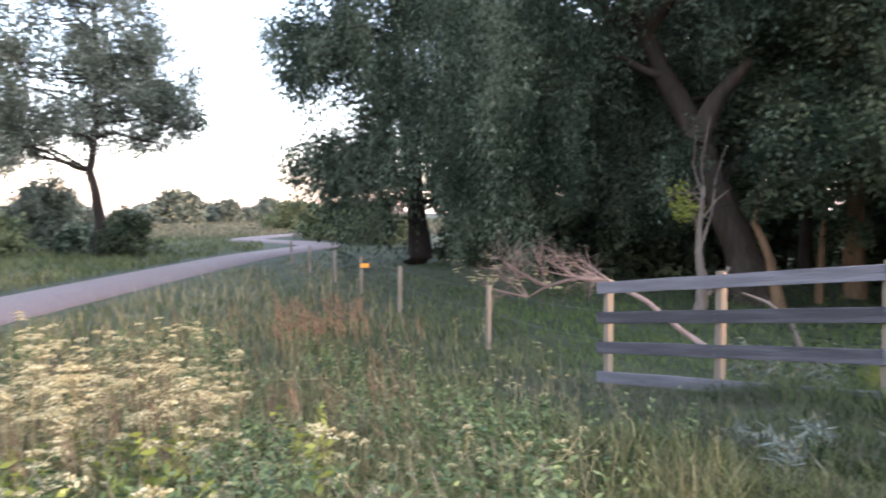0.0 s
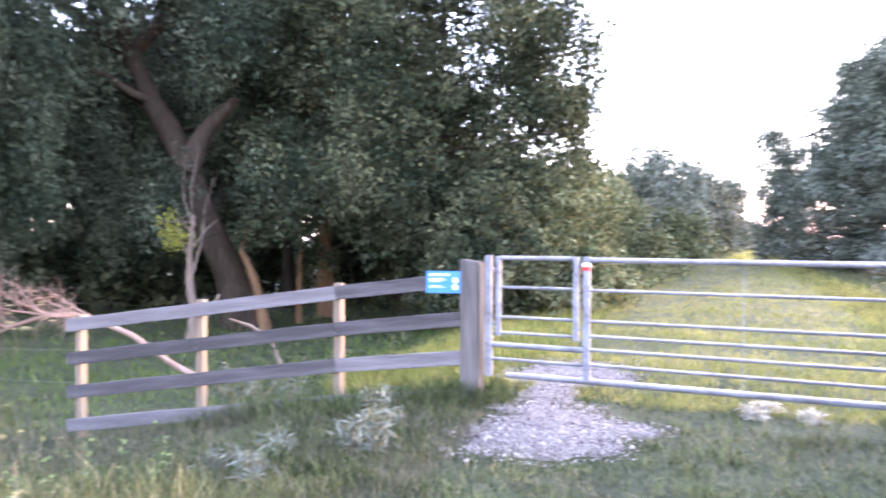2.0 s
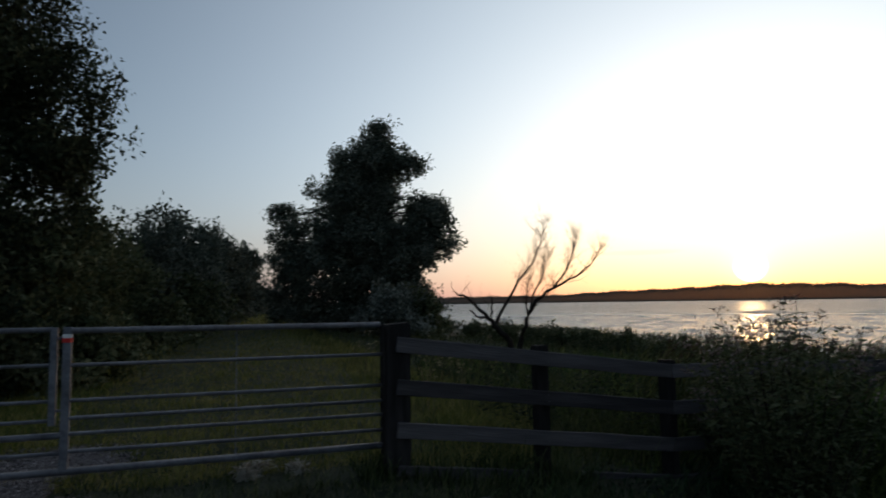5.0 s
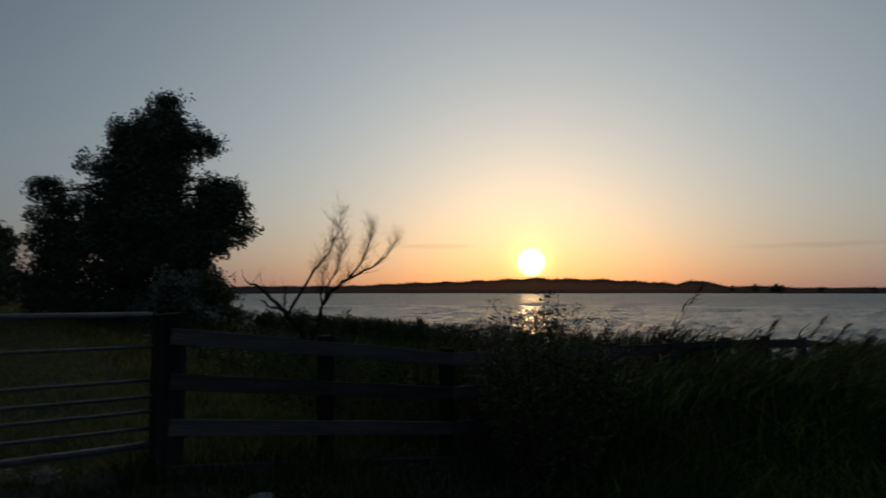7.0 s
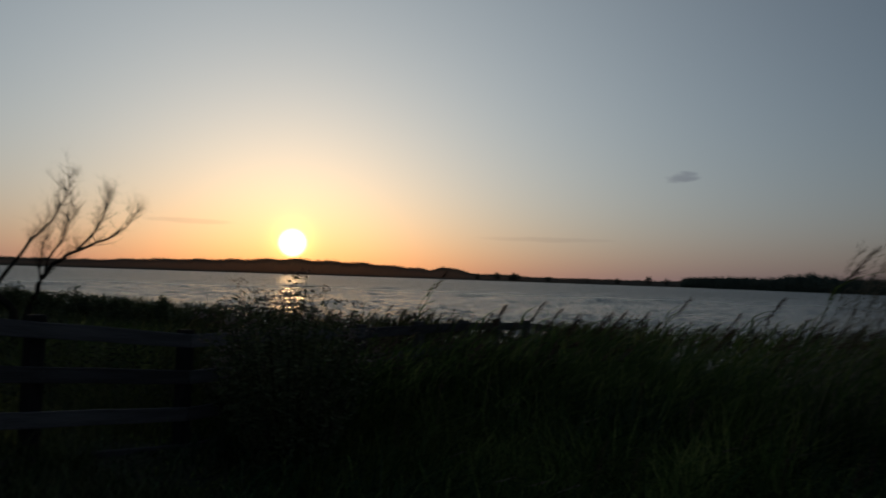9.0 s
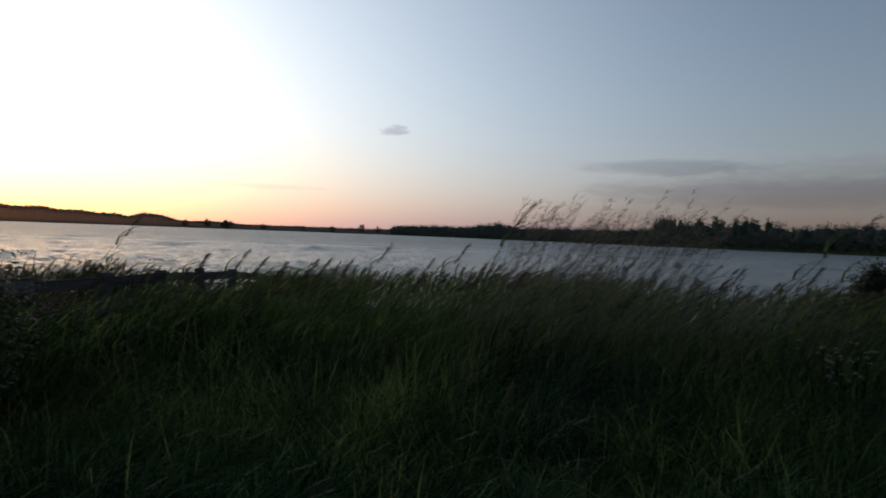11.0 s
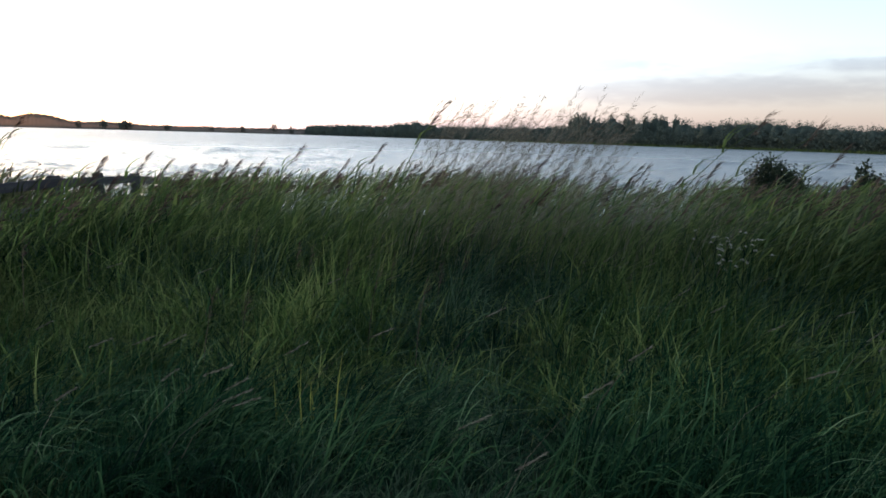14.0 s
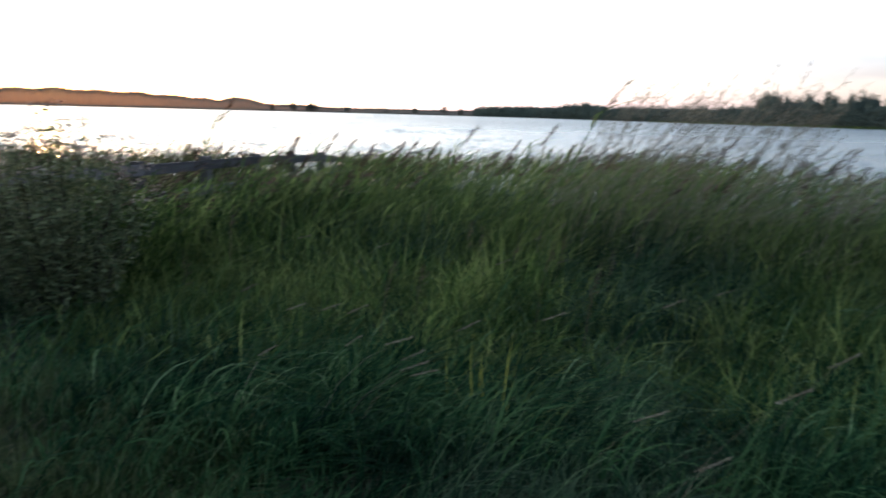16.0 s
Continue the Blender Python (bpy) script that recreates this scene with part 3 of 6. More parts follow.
plank_fence("grey weathered four-plank fence with pale posts beside the gate", left_posts, rails, 0.115, 0.0)

# right of the gate: a long run down into the lake
RIGHT_D = [3.07, 4.62, 6.1, 7.55, 8.98, 10.35, 11.6, 12.9, 14.3, 15.7, 17.1, 18.5]
TOP_D, TOP_Z = (1.6, 3.07, 4.62, 6.1, 9.0, 11.6, 13.0, 15.0, 18.5), (1.26, 1.07, 0.86, 0.80, 0.79, 0.74, 0.66, 0.42, 0.05)
right_posts = [(6.57, d, float(np.interp(d, TOP_D, TOP_Z)) + 0.12, float(np.interp(d, TOP_D, TOP_Z)) - 1.6, M_POST, 0.14) for d in RIGHT_D]
rails = []
for k in range(4):
    drop = 0.40 * k
    ds = [1.47, 4.62, 7.55, 10.35, 12.9, 15.7, 18.6][: 7 if k < 2 else 4]
    rails.append([(6.355 if d < 2 else 6.5, d, float(np.interp(d, TOP_D, TOP_Z)) - drop) for d in ds])
plank_fence("grey weathered four-plank fence running down into the lake", right_posts, rails, 0.14, 0.0)

for d, top, slant, label in ((-2.52, 1.44, -0.03, "thick grey timber gate post carrying a blue sign"), (1.49, 1.46, 0.02, "thick dark timber gate post at the latch side")):
    ob = wooden_post("gate_post", GATE_S, d, top, 0.20 if d < 0 else 0.25, -0.45, M_POST, None, 0.0, slant)
    tagged(ob, label, "gate post", "gate posts")


def on_gate(z, d):
    return at(GATE_S, d, z)


def steel(parent, name, a, b, r, sides=10):
    """A round steel bar from (d, z) to (d, z) in the gate's plane."""
    w = parent.matrix_world.inverted()
    return part(name, pipe(w @ on_gate(a[1], a[0]), w @ on_gate(b[1], b[0]), r, sides), M_ZINC, parent)


def flat_bar(parent, name, d, z0, z1, wide=0.06, deep=0.04):
    bm = beam(z1 - z0, wide, deep, 0.004)
    ob = part(name, bm, M_ZINC, parent)
    ob.matrix_local = parent.matrix_world.inverted() @ Matrix.Translation(on_gate(z0, d)) @ Matrix.Rotation(TURN_D, 4, "Z") @ Matrix.Rotation(-math.pi / 2, 4, "Y")
    return ob


def build_gate():
    g = thing("field_gate", on_gate(0, -2.34), "closed galvanised steel bar gate across the grassy dike path", "gate")
    bpy.context.view_layer.update()
    flat_bar(g, "hinge_stile", -2.34, 0.26, 1.49, 0.07, 0.05)
    mid = flat_bar(g, "middle_stile", -1.345, 0.28, 1.485, 0.065, 0.05)
    steel(g, "top_bar", (-1.32, 1.455), (1.34, 1.445), 0.027)
    for z in (1.165, 0.87, 0.725, 0.595, 0.45):
        steel(g, "bar", (-1.32, z), (1.36, z - 0.005), 0.0165)
    steel(g, "bottom_bar", (-2.15, 0.285), (1.36, 0.30), 0.03)
    steel(g, "wicket_sill", (-2.32, 0.585), (-1.36, 0.585), 0.027)
    steel(g, "bar", (-2.32, 0.44), (-1.36, 0.44), 0.0165)
    steel(g, "tie_rod", (0.02, 0.3), (0.02, 1.44), 0.005, 6)
    for k, (z, mt, hgt) in enumerate(((1.41, M_WHITE, 0.035), (1.375, M_RED, 0.04))):
        ob = part("marker_band", beam(0.068, hgt, 0.056, 0.003), mt, mid, ("white" if mt is M_WHITE else "red") + " painted trail mark")
        bpy.context.view_layer.update()
        ob.matrix_basis = mid.matrix_world.inverted() @ Matrix.Translation(on_gate(z, -1.379)) @ Matrix.Rotation(TURN_D, 4, "Z")
    w = thing("wicket", on_gate(0.7, -2.24), "small galvanised wicket hung in the field gate", "gate")
    bpy.context.view_layer.update()
    flat_bar(w, "hinge_stile", -2.235, 0.68, 1.485, 0.05, 0.045)
    flat_bar(w, "latch_stile", -1.445, 0.67, 1.485, 0.055, 0.045)
    steel(w, "top_bar", (-2.21, 1.465), (-1.46, 1.465), 0.024)
    for z in (1.17, 0.87, 0.71):
        steel(w, "bar", (-2.21, z), (-1.46, z), 0.0155)
    for z in (0.80, 1.35):
        steel(w, "hinge", (-2.315, z), (-2.255, z), 0.014, 8)
    steel(w, "latch", (-1.43, 0.79), (-1.36, 0.79), 0.012, 8)
    steel(w, "latch", (-1.43, 1.39), (-1.36, 1.39), 0.012, 8)


build_gate()


def build_sign():
    z0, z1, d0, d1 = 1.10, 1.325, -2.96, -2.605
    s0 = 6.325
    g = thing("sign", at(s0, d0, z0), "blue enamel notice board with white print on the fence", "sign", turn=TURN_D + math.atan(0.233))
    bpy.context.view_layer.update()
    wide, tall = d1 - d0, z1 - z0
    bm = beam(wide, tall, 0.006, 0.002)
    ob = part("panel", bm, M_BLUE, g)
    ob.location = (0, 0, tall / 2)

    def bar(name, x, z, w, hgt):
        o = part(name, beam(w, hgt, 0.003, 0.0005), M_WHITE, ob)
        o.location = (x, -0.006, z - tall / 2)

    bar("print", 0.03, 0.190, 0.21, 0.017)
    for k, (z, w) in enumerate(((0.15, 0.15), (0.135, 0.17), (0.12, 0.13), (0.075, 0.12), (0.06, 0.16))):
        bar("print", 0.03, z, w, 0.005)
    for z in (0.135, 0.065):
        h = Heap()
        tube(h, ((0.30, -0.006, z - tall / 2), (0.30, -0.003, z - tall / 2)), (0.03, 0.03), 16)
        part("pictogram", h, M_WHITE, ob, "white round pictogram")
        o = part("pictogram", beam(0.022, 0.022, 0.002, 0.0005), M_BLUE, ob, "blue figure in the pictogram")
        o.location = (0.289, -0.0075, z - tall / 2)


build_sign()


# ---- trees ----
def limb_points(a, b, sag, n=5, wander=0.1):
    """A wandering line from a to b that bows upward by sag."""
    a, b = Vector(a), Vector(b)
    out = []
    size = (b - a).length
    for i in range(n + 1):
        t = i / n
        p = a.lerp(b, t)
        p.z += sag * size * math.sin(math.pi * t)
        if 0 < i < n:
            p += Vector(rng.normal(size=3)) * wander * size / n
        out.append(p)
    return out


def clump_leaves(heap, centres, spread, count, size, droop, wide=0.3, wind=(0, 0)):
    """Tufts of leaves round each centre, which hang by droop (0 none, 1 straight down)."""
    n = len(centres) * count
    c = np.repeat(centres, count, 0)
    off = rng.normal(size=(n, 3))
    off = off / np.maximum(np.linalg.norm(off, axis=1, keepdims=True), 1e-6) * (rng.uniform(0, 1, (n, 1)) ** 0.5)
    off *= np.repeat(np.broadcast_to(spread, (len(centres),)), count)[:, None]
    off[:, 2] *= 1 + 0.8 * droop
    along = rng.normal(size=(n, 3)) + off * 0.8
    along = unit(along)
    along[:, 2] -= droop * 1.6
    along[:, 0] += wind[0]
    along[:, 1] += wind[1]
    leaves(heap, c + off, along, size * rng.uniform(0.6, 1.35, n), size * wide * rng.uniform(0.7, 1.3, n))


def lobe_points(lobes, per_area, solid=False, bough=(0.62, 0.62, 0.5), hollow=0.55):
    """Random points in ellipsoids (x, y, z, rx, ry, rz), mostly near their skin."""
    out = []
    for x, y, z, rx, ry, rz in lobes:
        n = max(6, int(per_area * (rx * ry + rx * rz + ry * rz)))
        q = rng.normal(size=(n, 3))
        q /= np.linalg.norm(q, axis=1, keepdims=True)
        bump = 1 + (0.26 if solid else 0.38) * np.sin(q[:, 0] * 3.1 + x * 2.3) * np.cos(q[:, 1] * 2.7 + z * 1.9) + 0.22 * np.sin(q[:, 2] * 5.3 + x + 2 * z)
        q *= bump[:, None] * (hollow + (1 - hollow) * rng.uniform(0, 1, (n, 1)) ** 0.6) * rng.uniform(0.85, 1.12, (n, 1))
        if solid:
            out.append(np.array((x, y, z)) + q * (rx, ry, rz))
            continue
        k = max(5, n // 14)
        own = rng.integers(0, k, n)
        size = 0.36 * (rx * ry * rz) ** (1 / 3) * rng.uniform(0.55, 1.25, k)
        heart = q[:k] * rng.uniform(0.7, 1.02, (k, 1))
        p = heart[own] * (rx, ry, rz) + rng.normal(size=(n, 3)) * size[own][:, None] * bough
        q = q * rng.uniform(0.3, 1.0, (n, 1))
        loose = rng.uniform(size=(n, 1)) < 0.18
        out.append(np.array((x, y, z)) + np.where(loose, q * (rx, ry, rz), p))
    return np.concatenate(out)


def make_tree(name, where, label, trunk, radius, lobes, leaf, tufts, spread, count, leaf_size, droop=0.3, wide=0.32, limbs=3, bark=None, group="", category="tree", wind=(0, 0), twigs=0, face=0.0, extra=(), solid=False, bough=(0.62, 0.62, 0.5)):
    """trunk: local points from the base up; lobes: local ellipsoids of the crown; face: degrees by which local x is turned."""
    tree = thing(name, where, label, category, group, radians(face))
    wood, boughs = Heap(), []
    tp = [Vector(p) for p in trunk]
    tr = [radius * (1.25 if i == 0 else 1) * (1 - 0.72 * i / (len(tp) - 1)) for i in range(len(tp))]
    fine, fr = [], []
    for i in range(len(tp) - 1):
        for k in range(4):
            t = k / 4
            fine.append(tp[i].lerp(tp[i + 1], t) + Vector(rng.normal(size=3)) * radius * 0.10 * (1 if i + k else 0))
            fr.append(tr[i] * (1 - t) + tr[i + 1] * t)
    fine.append(tp[-1])
    fr.append(tr[-1])
    tube(wood, fine, fr, 9)
    for lb in lobes:
        c, r = Vector(lb[:3]), Vector(lb[3:])
        for _ in range(limbs):
            q = Vector(rng.normal(size=3)).normalized()
            end = c + Vector((q.x * r.x, q.y * r.y, q.z * r.z)) * 0.75
            low = [i for i, p in enumerate(fine) if p.z < end.z + 0.5] or [0]
            near = min(low[len(low) // 3:], key=lambda i: (fine[i] - end).length)
            pts = limb_points(fine[near], end, 0.08, 5, 0.22)
            r0 = min(max(fr[near] * 0.5, radius * 0.12), 0.13)
            own = Heap() if category == "tree" and group == "" else wood
            tube(own, pts, [r0 * (1 - 0.85 * i / 5) for i in range(6)], 5, False)
            for _ in range(twigs):
                e2 = pts[3] + Vector(rng.normal(size=3)) * min(r) * 0.5
                tube(own, limb_points(pts[3], e2, 0.05, 3, 0.2), [r0 * 0.3, r0 * 0.22, r0 * 0.13, r0 * 0.05], 4, False)
            if own is not wood:
                boughs.append(own)
    for pts, rad in extra:
        own = Heap()
        tube(own, pts, rad, 8)
        boughs.append(own)
    stem = part("trunk", wood, bark or M_BARK, tree)
    for own in boughs:
        part("limb", own, bark or M_BARK, stem)
    crown = Heap()
    pts = lobe_points(lobes, tufts, solid, bough)
    clump_leaves(crown, pts, spread * rng.uniform(0.6, 1.3, len(pts)), count, leaf_size, droop, wide, wind)
    part("crown", crown, leaf, tree)
    return tree


WIND = np.array((-0.63, -0.78))

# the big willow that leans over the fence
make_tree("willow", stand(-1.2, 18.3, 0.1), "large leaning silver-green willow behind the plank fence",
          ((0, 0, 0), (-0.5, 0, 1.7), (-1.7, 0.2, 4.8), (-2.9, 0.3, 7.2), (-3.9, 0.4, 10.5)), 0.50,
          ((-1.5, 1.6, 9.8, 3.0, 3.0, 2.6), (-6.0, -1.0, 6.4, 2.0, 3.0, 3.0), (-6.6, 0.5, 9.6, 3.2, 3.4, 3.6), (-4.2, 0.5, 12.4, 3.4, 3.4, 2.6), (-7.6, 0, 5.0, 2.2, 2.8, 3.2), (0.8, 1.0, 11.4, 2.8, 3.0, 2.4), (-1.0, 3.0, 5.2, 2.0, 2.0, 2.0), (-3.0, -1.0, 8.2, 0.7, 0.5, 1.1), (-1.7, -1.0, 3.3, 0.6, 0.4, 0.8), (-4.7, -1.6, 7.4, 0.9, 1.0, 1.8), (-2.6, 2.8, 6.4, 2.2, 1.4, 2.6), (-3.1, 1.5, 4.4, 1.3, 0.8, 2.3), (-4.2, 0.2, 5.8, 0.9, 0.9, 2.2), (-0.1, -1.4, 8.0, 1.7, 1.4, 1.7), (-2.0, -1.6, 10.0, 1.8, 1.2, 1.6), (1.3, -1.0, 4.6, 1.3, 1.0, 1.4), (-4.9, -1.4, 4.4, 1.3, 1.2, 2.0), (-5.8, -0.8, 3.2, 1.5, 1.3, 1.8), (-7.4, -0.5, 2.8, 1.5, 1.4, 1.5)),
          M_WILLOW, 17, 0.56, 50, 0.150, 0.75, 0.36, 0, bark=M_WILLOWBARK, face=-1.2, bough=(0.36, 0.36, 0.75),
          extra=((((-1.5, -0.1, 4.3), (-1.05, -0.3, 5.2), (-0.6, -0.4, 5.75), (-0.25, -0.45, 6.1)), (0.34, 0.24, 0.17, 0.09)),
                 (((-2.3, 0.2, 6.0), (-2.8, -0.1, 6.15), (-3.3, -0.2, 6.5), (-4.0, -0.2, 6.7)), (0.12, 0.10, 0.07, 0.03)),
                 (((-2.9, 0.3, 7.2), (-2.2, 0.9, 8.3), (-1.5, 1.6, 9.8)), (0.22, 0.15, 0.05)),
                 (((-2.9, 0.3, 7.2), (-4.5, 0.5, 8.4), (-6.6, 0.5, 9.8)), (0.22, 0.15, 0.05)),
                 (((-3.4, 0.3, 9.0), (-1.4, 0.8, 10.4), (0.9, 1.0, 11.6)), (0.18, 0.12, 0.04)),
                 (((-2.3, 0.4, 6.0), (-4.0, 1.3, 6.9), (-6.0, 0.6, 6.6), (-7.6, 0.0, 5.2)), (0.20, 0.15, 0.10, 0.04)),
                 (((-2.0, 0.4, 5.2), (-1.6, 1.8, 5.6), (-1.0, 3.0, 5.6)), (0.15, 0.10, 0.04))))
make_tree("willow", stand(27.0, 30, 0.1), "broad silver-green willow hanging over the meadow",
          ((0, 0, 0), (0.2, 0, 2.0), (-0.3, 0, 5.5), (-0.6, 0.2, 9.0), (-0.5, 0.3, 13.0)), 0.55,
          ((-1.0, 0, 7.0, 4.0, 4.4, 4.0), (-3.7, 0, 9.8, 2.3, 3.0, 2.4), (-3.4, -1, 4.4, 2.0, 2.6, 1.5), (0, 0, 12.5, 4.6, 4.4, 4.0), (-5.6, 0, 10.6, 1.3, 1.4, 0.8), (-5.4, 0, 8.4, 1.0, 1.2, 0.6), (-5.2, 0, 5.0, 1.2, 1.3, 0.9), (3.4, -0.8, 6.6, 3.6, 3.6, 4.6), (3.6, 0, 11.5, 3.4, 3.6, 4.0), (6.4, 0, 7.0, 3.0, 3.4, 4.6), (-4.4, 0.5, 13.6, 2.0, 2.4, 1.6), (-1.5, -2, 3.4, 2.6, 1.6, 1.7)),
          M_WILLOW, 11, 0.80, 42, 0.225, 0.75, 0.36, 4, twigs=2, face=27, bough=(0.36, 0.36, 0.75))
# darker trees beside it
make_tree("alder", stand(-7.6, 20.5, 0.1), "tall dark green alder with sunlight coloured into its trunk",
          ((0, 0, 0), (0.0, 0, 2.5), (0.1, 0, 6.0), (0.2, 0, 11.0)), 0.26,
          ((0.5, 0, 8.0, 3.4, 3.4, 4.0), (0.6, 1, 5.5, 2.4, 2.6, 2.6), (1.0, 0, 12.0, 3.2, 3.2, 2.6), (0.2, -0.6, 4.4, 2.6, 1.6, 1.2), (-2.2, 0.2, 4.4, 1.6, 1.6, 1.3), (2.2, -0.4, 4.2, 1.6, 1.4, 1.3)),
          M_ALDER, 17, 0.55, 32, 0.165, 0.2, 0.58, 4, bark=M_SUNBARK, bough=(0.5, 0.5, 0.4), face=-7.6)
make_tree("alder", stand(-17.5, 17.0, 0.1), "dense dark green alder behind the gate sign",
          ((0, 0, 0), (0.1, 0, 2.0), (-0.1, 0, 5.0), (0.2, 0, 9.5)), 0.24,
          ((0.2, 0, 6.4, 3.2, 3.0, 3.6), (-1.6, -0.6, 4.6, 2.4, 2.4, 2.6), (2.1, -0.3, 5.0, 1.9, 2.2, 2.3), (0.3, 0, 9.8, 3.0, 3.0, 2.6), (2.1, 0.2, 8.0, 1.7, 2.0, 1.7), (3.1, 0.3, 5.6, 1.3, 1.6, 0.9), (2.8, 0, 7.2, 1.5, 1.8, 1.5), (2.0, 0, 10.6, 2.0, 2.0, 1.9), (-2.4, 0.4, 8.4, 2.0, 2.0, 2.0), (0.6, -0.8, 3.0, 2.6, 1.8, 1.3)),
          M_ALDER, 17, 0.46, 36, 0.138, 0.2, 0.58, 4, bough=(0.5, 0.5, 0.4), face=-17.5, wind=(0.15, 0))
make_tree("alder", stand(-4.4, 23.0, 0.1), "slender alder in the shade of the willow",
          ((0, 0, 0), (0.0, 0, 2.5), (0.1, 0, 5.0), (0.1, 0, 9.0)), 0.2,
          ((0.2, 0, 8.0, 2.4, 2.4, 2.6), (0.0, 0, 11.0, 2.4, 2.4, 2.2)), M_ALDER, 10, 0.7, 24, 0.26, 0.2, 0.6, 3, face=-4.4)
for az, r, lean, off, rad, label in ((-1.9, 17.2, -0.9, 1.7, 0.14, "young leaning alder with sunlight coloured into its red-brown trunk"), (-5.4, 19.0, 0.1, 0.0, 0.10, "young slender alder with sunlight coloured into its red-brown trunk")):
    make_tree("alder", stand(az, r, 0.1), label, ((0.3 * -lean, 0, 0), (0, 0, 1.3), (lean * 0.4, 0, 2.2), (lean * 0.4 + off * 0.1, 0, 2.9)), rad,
              ((lean + off, 0.2, 4.6, 1.2, 1.2, 1.2), (lean * 0.7 + off * 0.6, -0.4, 3.0, 1.0, 0.8, 0.9)), M_ALDER, 14, 0.45, 30, 0.15, 0.2, 0.58, 3, bark=M_SUNBARK, face=az)
pale_tree = make_tree("pale_tree", stand(3.2, 16.0, 0.1), "thin half-bare pale tree with one yellow-green tuft",
          ((0, 0, 0), (0.06, 0, 0.8), (-0.04, 0.05, 1.5), (-0.02, 0, 2.3), (0.05, 0, 3.0)), 0.135,
          ((-0.45, 0, 2.75, 0.35, 0.35, 0.5),), M_YELLOW, 60, 0.25, 16, 0.10, 0.2, 0.45, 6, bark=M_PALEBARK, twigs=1, face=3.2, extra=((((0.02, 0, 0.45), (0.22, 0, 0.62), (0.42, 0.02, 0.85), (0.60, 0.02, 1.2)), (0.06, 0.058, 0.05, 0.04)), (((-0.02, 0, 1.8), (0.05, 0, 2.7), (0.0, 0.1, 3.6), (0.18, 0, 4.6)), (0.035, 0.025, 0.016, 0.006)), (((0.0, 0, 1.6), (0.22, 0, 2.4), (0.30, 0, 3.2), (0.52, 0, 3.9)), (0.03, 0.02, 0.013, 0.005)), (((0.0, 0, 1.9), (-0.25, 0, 2.6), (-0.30, 0, 3.3)), (0.03, 0.018, 0.005)), (((0.05, 0, 2.3), (0.32, 0, 2.7), (0.62, 0, 2.95)), (0.025, 0.015, 0.005)), (((0.02, 0, 2.8), (-0.18, 0, 3.5), (-0.12, 0, 4.2)), (0.02, 0.012, 0.004))))

# shrubs and trees along the path behind the gate
SHRUB_LABELS = ("dense green hawthorn shrub beside the dike path", "rounded grey-green willow shrub on the dike")


def shrub(az, r, wide, tall, leaf, label, name="shrub", tufts=19, size=0.10, count=22, low=0.0):
    lobes = []
    for k in range(6):
        a = rng.uniform(0, 2 * math.pi)
        q = rng.uniform(0.1, 0.62)
        lobes.append((math.cos(a) * wide * q, math.sin(a) * wide * q, tall * rng.uniform(0.38, 0.66), wide * rng.uniform(0.35, 0.55), wide * rng.uniform(0.35, 0.55), tall * rng.uniform(0.28, 0.4)))
    lobes.append((0, 0, tall * 0.68, wide * 0.45, wide * 0.45, tall * 0.3))
    lobes.append((0, 0, tall * 0.28, wide * 0.85, wide * 0.85, tall * 0.27))
    return make_tree(name, stand(az, r, 0.1), label, ((0, 0, 0), (0.05, 0, tall * 0.3), (0, 0.05, tall * 0.7)), 0.05 + 0.018 * tall, lobes, leaf, tufts * 16 / r, wide * 0.16, count, size * 1.3 * (r / 14) ** 0.7, 0.15, 0.55, 2, category="shrub", group="shrubs along the path", face=az, solid=True)


# most shrubs from 34 m on have haze put into their greyer leaf colour
for az, r, wide, tall, leaf in ((-21.5, 15, 2.0, 3.6, M_ALDER), (-25.5, 17, 2.2, 4.4, M_SHRUB), (-27.8, 20.0, 2.4, 5.2, M_SHRUB), (-30.8, 29.5, 2.8, 5.6, M_SHRUB), (-33.5, 34, 3.4, 6.6, M_HAZEGREY), (-35.8, 40, 3.2, 7.4, M_HAZEGREY), (-36.8, 33, 1.8, 3.4, M_SHRUB), (-38.0, 52, 3.0, 5.6, M_HAZEGREY), (-39.6, 64, 3.4, 8.6, M_HAZEGREY), (-40.2, 60, 1.6, 2.6, M_SHRUB), (-41.9, 125, 6.0, 6.5, M_HAZEGREY), (-43.6, 130, 6.0, 5.0, M_HAZEGREY), (-46.5, 95, 3.0, 3.0, M_SHRUB), (-30.2, 16.5, 1.3, 2.0, M_SHRUB), (-34.5, 26, 1.5, 2.1, M_SHRUB), (-40.9, 82, 3.6, 9.5, M_HAZEGREY), (-37.6, 46, 2.4, 4.8, M_SHRUB)):
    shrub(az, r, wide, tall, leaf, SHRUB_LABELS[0])

